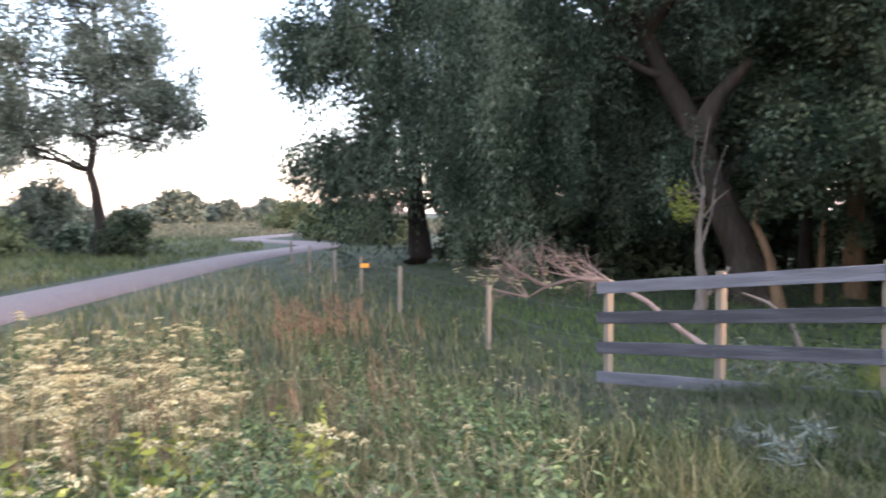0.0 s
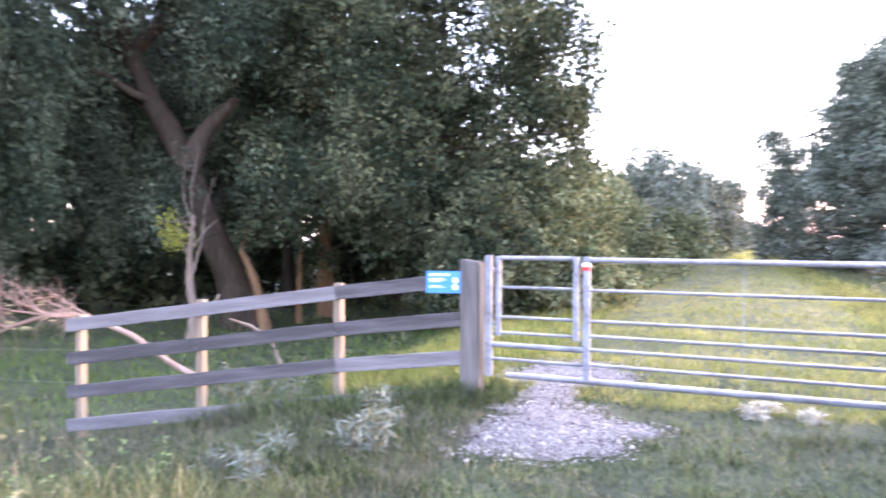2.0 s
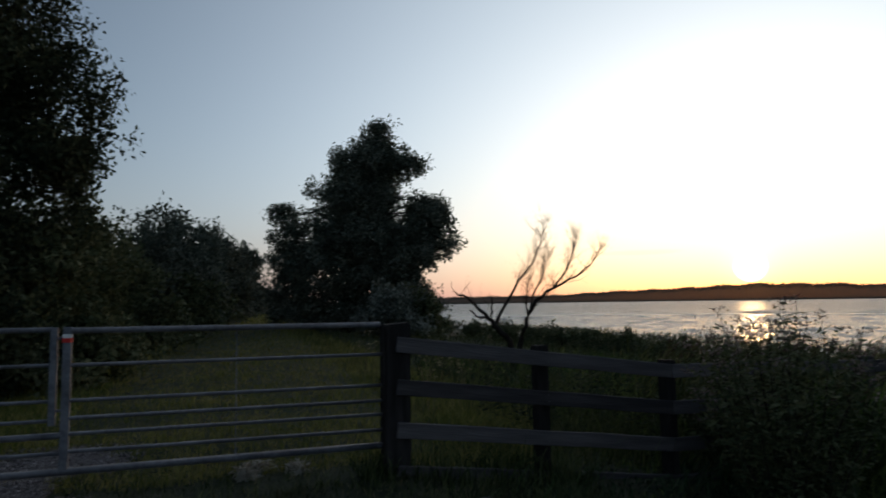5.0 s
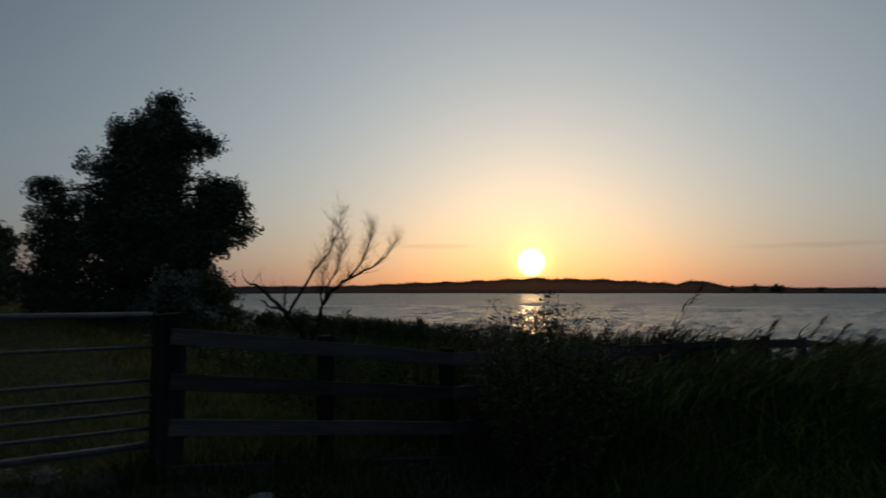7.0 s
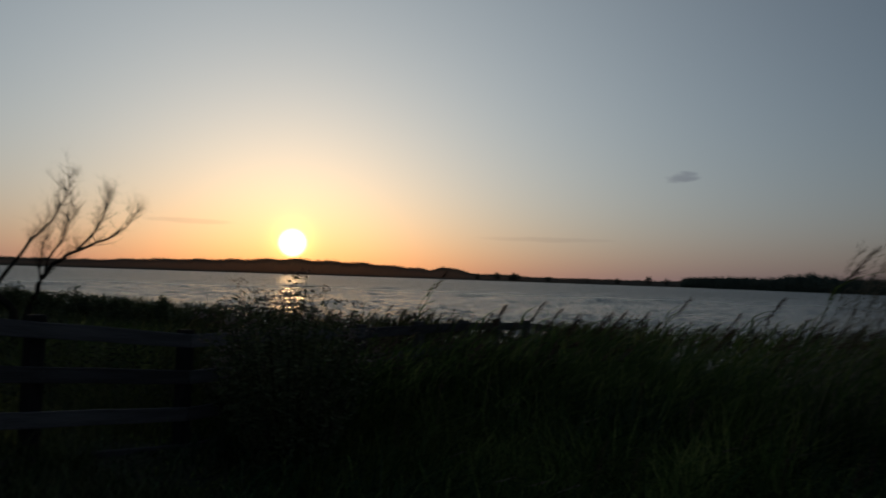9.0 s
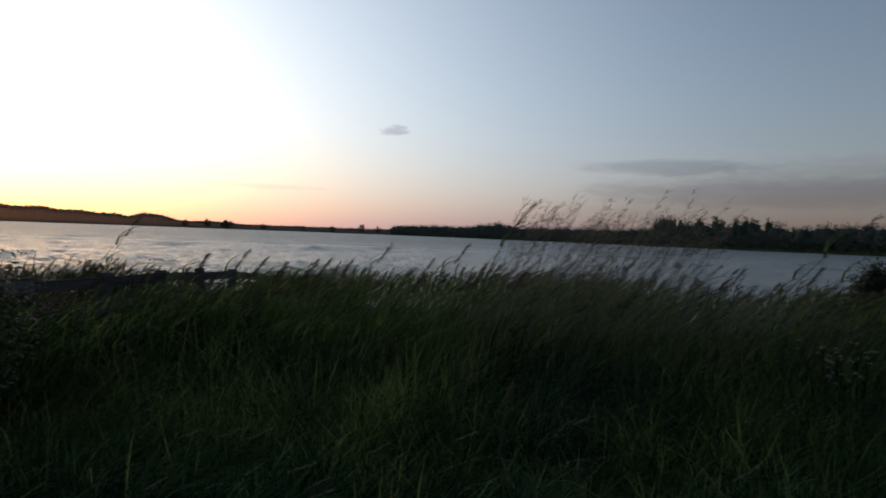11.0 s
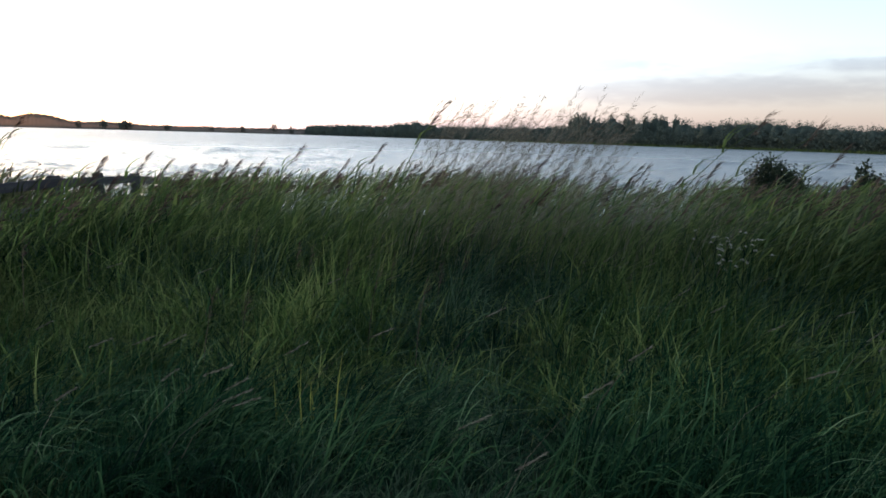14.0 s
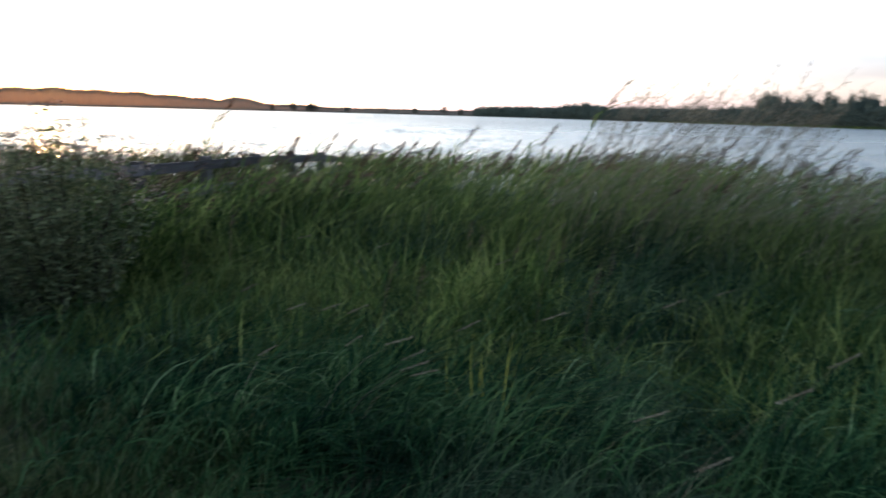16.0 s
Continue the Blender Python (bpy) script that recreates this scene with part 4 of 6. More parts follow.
# the dark wood behind the first trees
for az, r, wide, tall, leaf in ((-19, 30, 3.6, 7.0, M_ALDER), (-12, 34, 4.0, 8.0, M_ALDER), (-5, 34, 4.4, 13.0, M_ALDER), (2, 31, 4.4, 13.0, M_ALDER), (7, 33, 4.4, 14.0, M_WILLOW), (13, 36, 4.6, 13.5, M_ALDER), (20.5, 42, 4.8, 13.0, M_ALDER), (-24, 32, 3.4, 7.0, M_ALDER), (11.5, 24, 2.2, 3.0, M_ALDER), (16.0, 25, 2.2, 3.0, M_ALDER), (21.5, 29, 2.4, 3.0, M_ALDER), (6.5, 24, 2.0, 2.8, M_ALDER), (1.5, 25, 2.0, 2.8, M_ALDER), (-3, 27, 2.2, 3.0, M_ALDER), (-10.5, 24, 2.0, 3.0, M_ALDER), (-17.5, 23, 2.6, 7.6, M_ALDER), (-13.5, 25, 2.8, 9.6, M_ALDER), (-19.5, 21, 1.8, 6.0, M_ALDER)):
    shrub(az, r, wide, tall, leaf, "dark leafy tree in the shade of the wood", "woodland_tree", tufts=5, size=0.19)

# the large tree on the lake side
make_tree("poplar_tree", stand(-50.2, 48, 0.1), "large broad-crowned dark poplar on the lake side of the dike",
          ((0, 0, 0), (0.0, 0, 2.5), (0.4, 0, 6.0), (1.0, 0, 10.5), (2.2, 0, 15.0)), 0.5,
          ((2.0, 0, 14.2, 1.3, 1.5, 1.5), (3.1, 0, 12.3, 2.0, 2.0, 1.4), (4.9, 0, 12.6, 0.8, 0.9, 0.4), (0.4, 0, 11.4, 1.8, 1.9, 1.9), (-1.0, 0, 12.2, 0.5, 0.6, 0.8), (0.2, 0, 8.6, 2.9, 2.6, 2.9), (-0.9, 0, 4.6, 3.6, 3.0, 3.4), (-4.5, 0, 7.4, 1.3, 1.5, 1.8), (-4.7, 0, 5.2, 1.2, 1.4, 1.6), (-4.4, 0, 3.0, 1.5, 1.6, 1.6), (5.9, 0, 8.3, 1.6, 1.8, 1.6), (6.9, 0, 6.4, 1.2, 1.4, 0.7), (4.6, 0, 6.4, 1.9, 2.2, 1.4), (2.0, 0, 9.8, 1.7, 2.0, 1.9), (4.0, 0, 5.0, 2.0, 2.2, 2.1), (-1.0, 0, 1.6, 5.0, 2.6, 1.6), (3.4, 0, 2.4, 2.6, 2.2, 2.0),
           (1.6, 0, 12.6, 2.3, 2.0, 1.8), (0.7, 0, 10.0, 2.7, 2.4, 2.4), (1.2, 0, 6.8, 3.6, 3.0, 2.8), (-2.4, 0, 6.0, 2.4, 2.2, 2.4), (2.6, 0, 4.2, 3.0, 2.6, 2.6), (4.6, 0, 7.4, 2.1, 2.0, 1.9), (5.6, 0, 9.0, 1.7, 1.8, 1.1)),
          M_HAZEGREY, 11, 0.60, 42, 0.255, 0.1, 0.46, 4, face=-50.2, wind=(0.9, 0.2), solid=True)
shrub(-54.0, 40, 2.7, 3.5, M_GREYWILLOW, SHRUB_LABELS[1], tufts=24)
shrub(-56.6, 41, 1.9, 2.9, M_SHRUB, SHRUB_LABELS[1], tufts=19)

# trees across the road
make_tree("ash_tree", stand(52.4, 42, 0.1), "tall airy ash standing alone beyond the road",
          ((0, 0, 0), (0.1, 0, 2.5), (-0.3, 0, 5.0), (0.1, 0, 8.5), (0.2, 0, 14.0)), 0.36,
          ((0.5, 0, 9.0, 3.4, 3.4, 3.2), (3.6, 0, 7.6, 2.2, 2.4, 2.0), (-3.2, 0, 8.0, 2.8, 2.8, 2.4), (2.2, 0, 12.0, 3.0, 3.0, 2.8), (-2.2, 0, 13.0, 3.2, 3.2, 2.8), (-6.0, 0, 10.5, 2.6, 2.6, 2.8), (0.2, 0, 15.5, 2.6, 2.6, 2.2), (4.6, 0, 10.0, 1.8, 1.8, 1.5), (-3.8, 0, 6.0, 1.8, 1.8, 1.0)),
          M_HAZEGREY, 10.5, 0.75, 36, 0.21, 0.5, 0.5, 5, twigs=3, face=52.4, bough=(0.55, 0.55, 0.4))
for az, r, wide, tall, leaf in ((50.2, 41, 1.9, 2.7, M_ALDER), (55.6, 50, 2.6, 5.2, M_HAZEGREY), (59.0, 46, 2.2, 2.6, M_SHRUB), (35.0, 62, 3.6, 3.4, M_SHRUB), (33.0, 56, 3.4, 3.6, M_SHRUB), (30.4, 50, 3.0, 3.2, M_SHRUB), (37.5, 95, 4.6, 4.2, M_SHRUB), (53.8, 44, 1.5, 1.9, M_WILLOW)):
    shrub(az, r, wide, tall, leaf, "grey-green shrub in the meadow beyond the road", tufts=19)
# the distant bushes also wear the leaf with haze in its colour
far_bush = shrub(47.0, 190, 9, 8.5, M_HAZEGREY, "distant rounded tree at the meadow's edge", "meadow_tree", tufts=9, size=0.20, count=20)
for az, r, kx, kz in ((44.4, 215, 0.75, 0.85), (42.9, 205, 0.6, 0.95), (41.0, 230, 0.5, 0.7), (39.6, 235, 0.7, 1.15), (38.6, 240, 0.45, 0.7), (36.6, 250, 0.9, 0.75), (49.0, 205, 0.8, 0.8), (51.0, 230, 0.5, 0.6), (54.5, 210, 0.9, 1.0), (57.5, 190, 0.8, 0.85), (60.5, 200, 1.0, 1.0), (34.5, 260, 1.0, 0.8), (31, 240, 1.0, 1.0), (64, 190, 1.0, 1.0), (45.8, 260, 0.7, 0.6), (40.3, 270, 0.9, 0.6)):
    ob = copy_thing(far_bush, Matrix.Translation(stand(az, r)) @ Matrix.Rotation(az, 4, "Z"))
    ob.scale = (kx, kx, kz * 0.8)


# ---- dead wood ----
def bare_branching(heap, a, way, length, radius, depth, spread=0.5, up=0.12):
    """A bare branch with side branches, down to twigs."""
    pts, p, w = [Vector(a)], Vector(a), Vector(way).normalized()
    n = 5
    for _ in range(n):
        w = (w + Vector(rng.normal(size=3)) * 0.13 + Vector((0, 0, up))).normalized()
        p = p + w * length / n
        pts.append(p.copy())
    tube(heap, pts, [radius * (1 - 0.75 * i / n) for i in range(n + 1)], 6 if depth > 2 else 4, False)
    if depth:
        for i in range(2, n + 1):
            for _ in range(2 if i < n else 1):
                side = (w + Vector(rng.normal(size=3)) * spread * 1.4).normalized()
                bare_branching(heap, pts[i], side, length * rng.uniform(0.35, 0.62), radius * (1 - 0.75 * i / n) * 0.62, depth - 1, spread, up)


def build_dead_tree():
    """Two leaning bare stems from one root, with limbs that end in fine twigs."""
    base = stand(-64.0, 20.0, 0.2)
    t = thing("dead_tree", base, "bare dead forked tree at the lakeside", "tree", turn=radians(-64.0))
    up = -base.z

    def limb(points, r0, r1, twigs, parent, name):
        h = Heap()
        pts = [Vector((px * 0.93, py, up + pz * 0.86 - 0.04)) for px, py, pz in points]
        fine = []
        for p, q in zip(pts[:-1], pts[1:]):
            for k in range(3):
                fine.append(p.lerp(q, k / 3) + Vector(rng.normal(size=3)) * 0.022)
        fine.append(pts[-1])
        n = len(fine) - 1
        tube(h, fine, [0.7 * (r0 + (r1 - r0) * (i / n) ** 0.8) for i in range(n + 1)], 7)
        for _ in range(twigs):
            k = int(rng.integers(max(1, n // 3), n + 1))
            way = (fine[k] - fine[k - 1]).normalized() + Vector((rng.normal() * 0.75, rng.normal() * 0.5, 0.35))
            bare_branching(h, fine[k], way, rng.uniform(0.25, 0.75), 0.008, 1, 0.6, 0.1)
        return part(name, h, M_BARK, parent)

    left = limb(((0.15, 0, -up), (0.05, 0, 0.55), (-0.35, 0, 1.05), (-0.62, 0, 1.35), (-0.95, 0.05, 1.75), (-1.35, 0.1, 2.15), (-1.72, 0.1, 2.32)), 0.17, 0.035, 3, t, "trunk")
    limb(((-1.7, 0.1, 2.31), (-1.82, 0.1, 2.45), (-1.86, 0.1, 2.72)), 0.02, 0.006, 0, left, "limb")
    limb(((-0.62, 0, 1.35), (-0.95, -0.1, 1.42), (-1.25, -0.15, 1.68)), 0.06, 0.03, 0, left, "limb")
    limb(((-0.55, 0, 1.3), (-0.5, 0.05, 1.75), (-0.5, 0.1, 2.1)), 0.055, 0.03, 2, left, "limb")
    limb(((-0.45, 0, 1.15), (-0.05, 0.05, 1.95), (0.35, 0.1, 2.7), (0.85, 0.1, 3.3), (1.12, 0.1, 4.0), (1.22, 0.1, 4.65)), 0.085, 0.010, 52, left, "limb")
    right = limb(((0.15, 0, -up), (0.42, 0, 0.7), (0.62, 0, 1.35), (0.85, 0, 1.95), (1.5, 0.05, 2.4), (2.25, 0.05, 2.85), (2.75, 0.05, 3.25), (3.0, 0.05, 3.7)), 0.14, 0.010, 46, t, "trunk")
    limb(((0.72, 0, 1.65), (0.9, 0.1, 2.3), (1.2, 0.15, 3.0), (1.35, 0.15, 3.5)), 0.06, 0.008, 40, right, "limb")
    limb(((1.5, 0.05, 2.4), (1.85, 0, 3.0), (2.1, -0.05, 3.5), (2.25, -0.05, 4.1)), 0.06, 0.008, 42, right, "limb")
    limb(((0.62, 0, 1.35), (0.6, -0.1, 2.0), (0.7, -0.2, 2.7)), 0.05, 0.008, 26, right, "limb")


build_dead_tree()


def lichen_twigs():
    """Thin grey twigs on the upper limbs of the half-bare tree."""
    stem = next(o for o in pale_tree.children if o.name.startswith("trunk"))
    for x0, z0, x1, z1 in ((0.05, 2.2, -0.5, 3.3), (0.0, 2.6, 0.45, 3.5), (0.15, 2.4, 0.75, 2.7), (0.02, 3.0, -0.2, 4.2), (0.2, 2.8, 0.6, 3.9), (0.05, 3.2, 0.1, 4.6), (-0.1, 2.4, -0.7, 2.9), (0.25, 3.0, 0.9, 3.2)):
        h = Heap()
        bare_branching(h, (x0, 0, z0), (x1 - x0, rng.normal() * 0.2, z1 - z0), 0.9, 0.016, 1, 0.45, 0.05)
        part("twig", h, M_BARK, stem)


lichen_twigs()


def build_brushwood():
    p = stand(13.5, 13.5)
    t = thing("fallen_branch", p, "fallen bare pinkish branch with a fan of dry twigs", "branch", turn=radians(13.5))
    h = Heap()
    stem = [Vector(q) for q in ((2.25, -2.0, 0.05), (1.85, -1.7, 0.3), (1.3, -1.2, 0.75), (0.75, -0.8, 1.02), (0.1, -0.4, 1.08), (-0.5, 0, 0.85), (-0.9, 0.2, 0.6))]
    tube(h, stem, (0.05, 0.05, 0.048, 0.045, 0.04, 0.03, 0.015), 7)
    for k in range(13):
        a = stem[3 + k % 4]
        bare_branching(h, a, Vector((rng.uniform(-1, -0.35), rng.uniform(-0.4, 0.4), rng.uniform(0.1, 0.75))), rng.uniform(0.6, 1.15), 0.024, 2, 0.6, 0.0)
    part("branch", h, M_TWIG, t)
    p2 = stand(-2.5, 12.5)
    t2 = thing("fallen_branch", p2, "bent pale dead branch leaning behind the fence", "branch", turn=radians(-2.5))
    h2 = Heap()
    tube(h2, [(-0.6, 0, 0.95), (-0.2, 0, 0.8), (0.15, 0, 0.5), (0.3, 0, 0.1), (0.28, 0, -0.1)], (0.02, 0.035, 0.04, 0.05, 0.055), 7)
    part("branch", h2, M_PALEBARK, t2)


build_brushwood()


# ---- wire fence in the meadow ----
def build_wire_fence():
    spots = [first(d, l) for d, l in ((11.4, 0.75), (15.5, -1.05), (19.0, -2.4), (22.3, -3.7), (25.8, -5.3), (30.0, -7.0))]
    for k, p in enumerate(spots):
        z = float(lift(p.x, p.y))
        post = thing("fence_post", (p.x, p.y, z - 0.3), "pale round wooden stake of a wire fence", "fence post", "wire fence stakes")
        h = Heap()
        tilt = rng.normal(size=2) * 0.015
        tube(h, [(0, 0, 0), (tilt[0], tilt[1], 0.8), (tilt[0] * 1.6, tilt[1] * 1.6, 1.39), (tilt[0] * 1.6, tilt[1] * 1.6, 1.41)], (0.05, 0.048, 0.046, 0.035), 9)
        part("stake", h, M_STAKE, post)
    line = thing("fence_wire", spots[0], "two thin strands of slack fence wire", "wire")
    h = Heap()
    ends = [at(5.43, -7.05)] + spots
    for lift_z in (1.04, 0.66):
        pts = []
        for p, q in zip(ends[:-1], ends[1:]):
            for k in range(4):
                m = p.lerp(q, k / 4)
                zz = (float(lift(p.x, p.y)) * (1 - k / 4) + float(lift(q.x, q.y)) * k / 4) + lift_z - 0.05 * math.sin(math.pi * k / 4)
                pts.append(Vector((m.x, m.y, zz)) - spots[0])
        tube(h, pts, [0.0025] * len(pts), 4)
    part("wire", h, M_WIRE, line)
    ob = thing("tape_tag", (spots[2].x, spots[2].y, float(lift(spots[2].x, spots[2].y)) + 0.85), "orange tape tied to the wire", "tag")
    o = part("tape", beam(0.28, 0.12, 0.02, 0.004, 0.02), M_ORANGE, ob)


build_wire_fence()


# ---- gravel, stone ----
def gravel_outline(a):
    """Radius of the gravel patch towards angle a, in metres."""
    return 1.0 + 0.14 * math.sin(2 * a + 0.6) + 0.10 * math.sin(3 * a + 2.0) + 0.05 * math.sin(7 * a)


GRAVEL = ((5.62, -1.45, 0.74, 0.68), (5.95, -0.88, 0.24, 0.26), (6.75, -1.85, 0.75, 0.36), (8.0, -1.85, 0.62, 0.85))


def in_gravel(s, d, grow=1.0):
    s, d = np.asarray(s), np.asarray(d)
    hit = np.zeros(np.shape(s), bool)
    for s0, d0, ls, ld in GRAVEL:
        a = np.arctan2((d - d0) / ld, (s - s0) / ls)
        r = np.hypot((s - s0) / ls, (d - d0) / ld) / grow
        hit |= r < 1.0 + 0.14 * np.sin(2 * a + 0.6) + 0.10 * np.sin(3 * a + 2.0) + 0.05 * np.sin(7 * a)
    return hit


def build_gravel():
    h = Heap()
    for s0, d0, ls, ld in GRAVEL:
        n, rings = 48, 8
        v = []
        for i in range(rings + 1):
            for k in range(n):
                a = 2 * math.pi * k / n
                r = gravel_outline(a) * i / rings
                p = at(s0 + ls * r * math.cos(a), d0 + ld * r * math.sin(a))
                v.append((p.x, p.y, float(lift(p.x, p.y)) + 0.028 - 0.05 * (i / rings) ** 6 + 0.004 * ls))
        h.add(v, [(i * n + k, i * n + (k + 1) % n, (i + 1) * n + (k + 1) % n, (i + 1) * n + k) for i in range(rings) for k in range(n)])
    tagged(new("gravel_patch", h.mesh("gravel_patch", M_GRAVEL, flat=False)), "pale crushed gravel spread under the wicket", "gravel", kind="structure")
    h = Heap()
    n = 30000
    s, d = rng.uniform(4.2, 8.9, n), rng.uniform(-3.0, 0.0, n)
    near = in_gravel(s, d) | (in_gravel(5.62 + (s - 5.62) / 1.2, -1.45 + (d + 1.45) / 1.2) & (rng.uniform(size=n) < 0.3))
    s, d = s[near], d[near]
    x, y = U[0] * s + V[0] * d, U[1] * s + V[1] * d
    z = lift(x, y) + 0.034
    r = rng.uniform(0.004, 0.014, len(s)) * (1 + (rng.uniform(size=len(s)) < 0.06) * rng.uniform(0.4, 1.6, len(s)))
    shape = np.array([(1, 0, 0), (-0.5, 0.85, 0), (-0.5, -0.85, 0), (0, 0, 0.8), (0, 0, -0.8)])
    v = np.stack((x, y, z), 1)[:, None, :] + (shape[None] * rng.uniform(0.6, 1.3, (len(s), 5, 3))) * r[:, None, None]
    f = np.array([(0, 1, 3), (1, 2, 3), (2, 0, 3), (1, 0, 4), (2, 1, 4), (0, 2, 4)])
    h.add(v.reshape(-1, 3), ((np.arange(len(s)) * 5)[:, None, None] + f[None]).reshape(-1, 3))
    tagged(new("gravel_chips", h.mesh("gravel_chips", M_PEBBLE)), "loose pale gravel chips", "gravel", kind="stuff")


build_gravel()


def build_stone(s, d, size, label):
    bm = bmesh.new()
    bmesh.ops.create_icosphere(bm, subdivisions=2, radius=1.0)
    for v in bm.verts:
        v.co *= 1 + 0.35 * noise.noise(v.co * 1.3 + Vector((s, d, 0)))
        v.co = Vector((v.co.x * size, v.co.y * size * 0.6, v.co.z * size * 0.42))
    ob = part("stone", bm, M_STONE, None)
    ob.matrix_world = Matrix.Translation(on(s, d) + Vector((0, 0, size * 0.25))) @ Matrix.Rotation(TURN_D, 4, "Z")
    tagged(ob, label, "stone")


build_stone(5.45, 1.98, 0.13, "pale grey boulder lying in short grass")


# ---- far shore ----
WOOD_AZ = (-168, -160, -155, -150, -147, -140.5, -139.8, -138, -133, -130, -126, -124, -122, -117.8, -117.2, -113, -105, -102, -100.2, -98.7, -97.0, -95.9, -95.0, -93, -90, -84, -78, -72, -69, -66, -58)
WOOD_EL = (1.8, 1.95, 2.15, 1.9, 2.1, 2.0, 1.4, 1.3, 1.2, 1.15, 1.45, 1.0, 1.0, 0.85, 0.32, 0.30, 0.30, 0.5, 0.36, 0.75, 1.0, 0.62, 0.8, 0.9, 1.1, 1.25, 0.95, 0.75, 0.55, 0.5, 0.45)


def build_far_canopy(lo, hi, label):
    """The closed canopy of woods on the far shore: one lumpy mound of crowns, with leaf sprays along its skin."""
    a = np.arange(lo, hi, 0.05)
    t = np.array((0.0, 0.02, 0.10, 0.22, 0.36, 0.5, 0.64, 0.78, 0.9, 0.98, 1.0))
    aa, tt = np.meshgrid(a, t, indexing="ij")
    rr = np.interp(aa, FAR_AZ, FAR_R) * (1.03 + 0.05 * tt)
    tall = rr * np.tan(np.radians(np.interp(aa, WOOD_AZ, WOOD_EL))) + 2.2
    lump = 0.74 + 0.18 * np.abs(np.sin(aa * 4.3 + 9 * tt)) + 0.11 * np.abs(np.sin(aa * 9.7 + 2.0 + 5 * tt + np.sin(aa * 3.1))) + 0.04 * np.sin(aa * 2.3 + 1.0)
    x, y = -np.sin(np.radians(aa)) * rr, np.cos(np.radians(aa)) * rr
    ground = lift(x, y) - 0.3
    z = ground + tall * lump * np.clip(np.sin(np.pi * tt), 0, 1) ** 0.42
    n, k = aa.shape
    i, j = np.meshgrid(np.arange(n - 1), np.arange(k - 1), indexing="ij")
    h = Heap()
    q = i * k + j
    h.add(np.stack((x, y, z), -1).reshape(-1, 3), np.stack((q, q + k, q + k + 1, q + 1), -1).reshape(-1, 4))
    m = n * 14
    pick_a, pick_t = rng.integers(0, n, m), rng.integers(3, 8, m)
    c = np.stack((x, y, z), -1)[pick_a, pick_t] + rng.normal(size=(m, 3)) * (1.2, 1.2, 0.6)
    leaves(h, c, rng.normal(size=(m, 3)) + (0, 0, 0.6), rng.uniform(0.9, 2.2, m), rng.uniform(0.7, 1.6, m))
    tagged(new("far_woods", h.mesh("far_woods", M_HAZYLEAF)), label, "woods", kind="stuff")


def build_far_woods(lo, hi, label):
    """Woods on the nearer part of the far shore, tree by tree, with a row of poplars."""
    h, a = Heap(), hi
    while a > lo:
        far = float(np.interp(a, FAR_AZ, FAR_R))
        r = far * rng.uniform(1.03, 1.10)
        tall = r * math.tan(radians(float(np.interp(a, WOOD_AZ, WOOD_EL)))) * rng.uniform(0.86, 1.03) + 2.2
        poplar = -149 < a < -139.5 and rng.uniform() < 0.75
        tall *= 1.14 if poplar else rng.uniform(0.86, 1.0)
        wide = tall * (0.11 if poplar else rng.uniform(0.28, 0.5))
        p = polar(a, r)
        z0 = float(lift(p.x, p.y)) - 0.3
        # a lumpy closed crown down to the undergrowth, with sprays on its skin
        u, v = np.meshgrid(np.linspace(0, 2 * np.pi, 17)[:-1], np.linspace(0, np.pi, 13), indexing="ij")
        ph = rng.uniform(0, 6.3, 3)
        bump = 1 + 0.14 * np.sin(3 * u + ph[0]) * np.sin(2 * v + ph[1]) + 0.10 * np.sin(5 * v + 2 * u + ph[2])
        bump *= rng.uniform(0.68, 1.22, u.shape)
        top = np.sin(v) ** (0.75 if poplar else 0.6) * bump
        skin = np.stack((p.x + wide * 0.66 * top * np.cos(u), p.y + wide * 0.66 * top * np.sin(u), z0 + tall * (0.46 + 0.40 * np.cos(v) * (1 + 0.3 * (bump - 1)))), -1).reshape(-1, 3)
        i, j = np.meshgrid(np.arange(16), np.arange(12), indexing="ij")
        h.add(skin, np.stack((i * 13 + j, i * 13 + j + 1, (i + 1) % 16 * 13 + j + 1, (i + 1) % 16 * 13 + j), -1).reshape(-1, 4))
        n = 460
        heart = np.array((p.x, p.y, z0 + tall * 0.46))
        clump = heart + (skin[rng.integers(0, len(skin), 26)] - heart) * rng.uniform(0.95, 1.45, (26, 1))
        clump[:, 2] = np.minimum(clump[:, 2], z0 + tall)
        c = clump[rng.integers(0, 26, n)] + rng.normal(size=(n, 3)) * (wide * 0.17, wide * 0.17, wide * 0.14)
        size = max(wide * 0.10, 0.55)
        leaves(h, c, rng.normal(size=c.shape) + (0, 0, 0.4), size * rng.uniform(0.6, 1.5, n), size * 0.8)
        a -= math.degrees(wide * rng.uniform(0.30, 0.62) / r)
    # undergrowth and low boughs along the wood's edge
    n = 26000
    az = rng.uniform(lo, hi, n)
    r = np.interp(az, FAR_AZ, FAR_R) * rng.uniform(1.0, 1.05, n)
    x, y = -np.sin(np.radians(az)) * r, np.cos(np.radians(az)) * r
    tall = (r * np.tan(np.radians(np.interp(az, WOOD_AZ, WOOD_EL))) + 2.0) * (0.62 + 0.22 * np.sin(az * 5.1) * np.sin(az * 2.3 + 1.0))
    leaves(h, np.stack((x, y, lift(x, y) - 0.3 + tall * rng.uniform(0, 1, n) ** 1.2), 1), rng.normal(size=(n, 3)) + (0, 0, 0.3), rng.uniform(0.8, 2.0, n), rng.uniform(0.7, 1.5, n))
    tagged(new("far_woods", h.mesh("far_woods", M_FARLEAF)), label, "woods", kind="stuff")


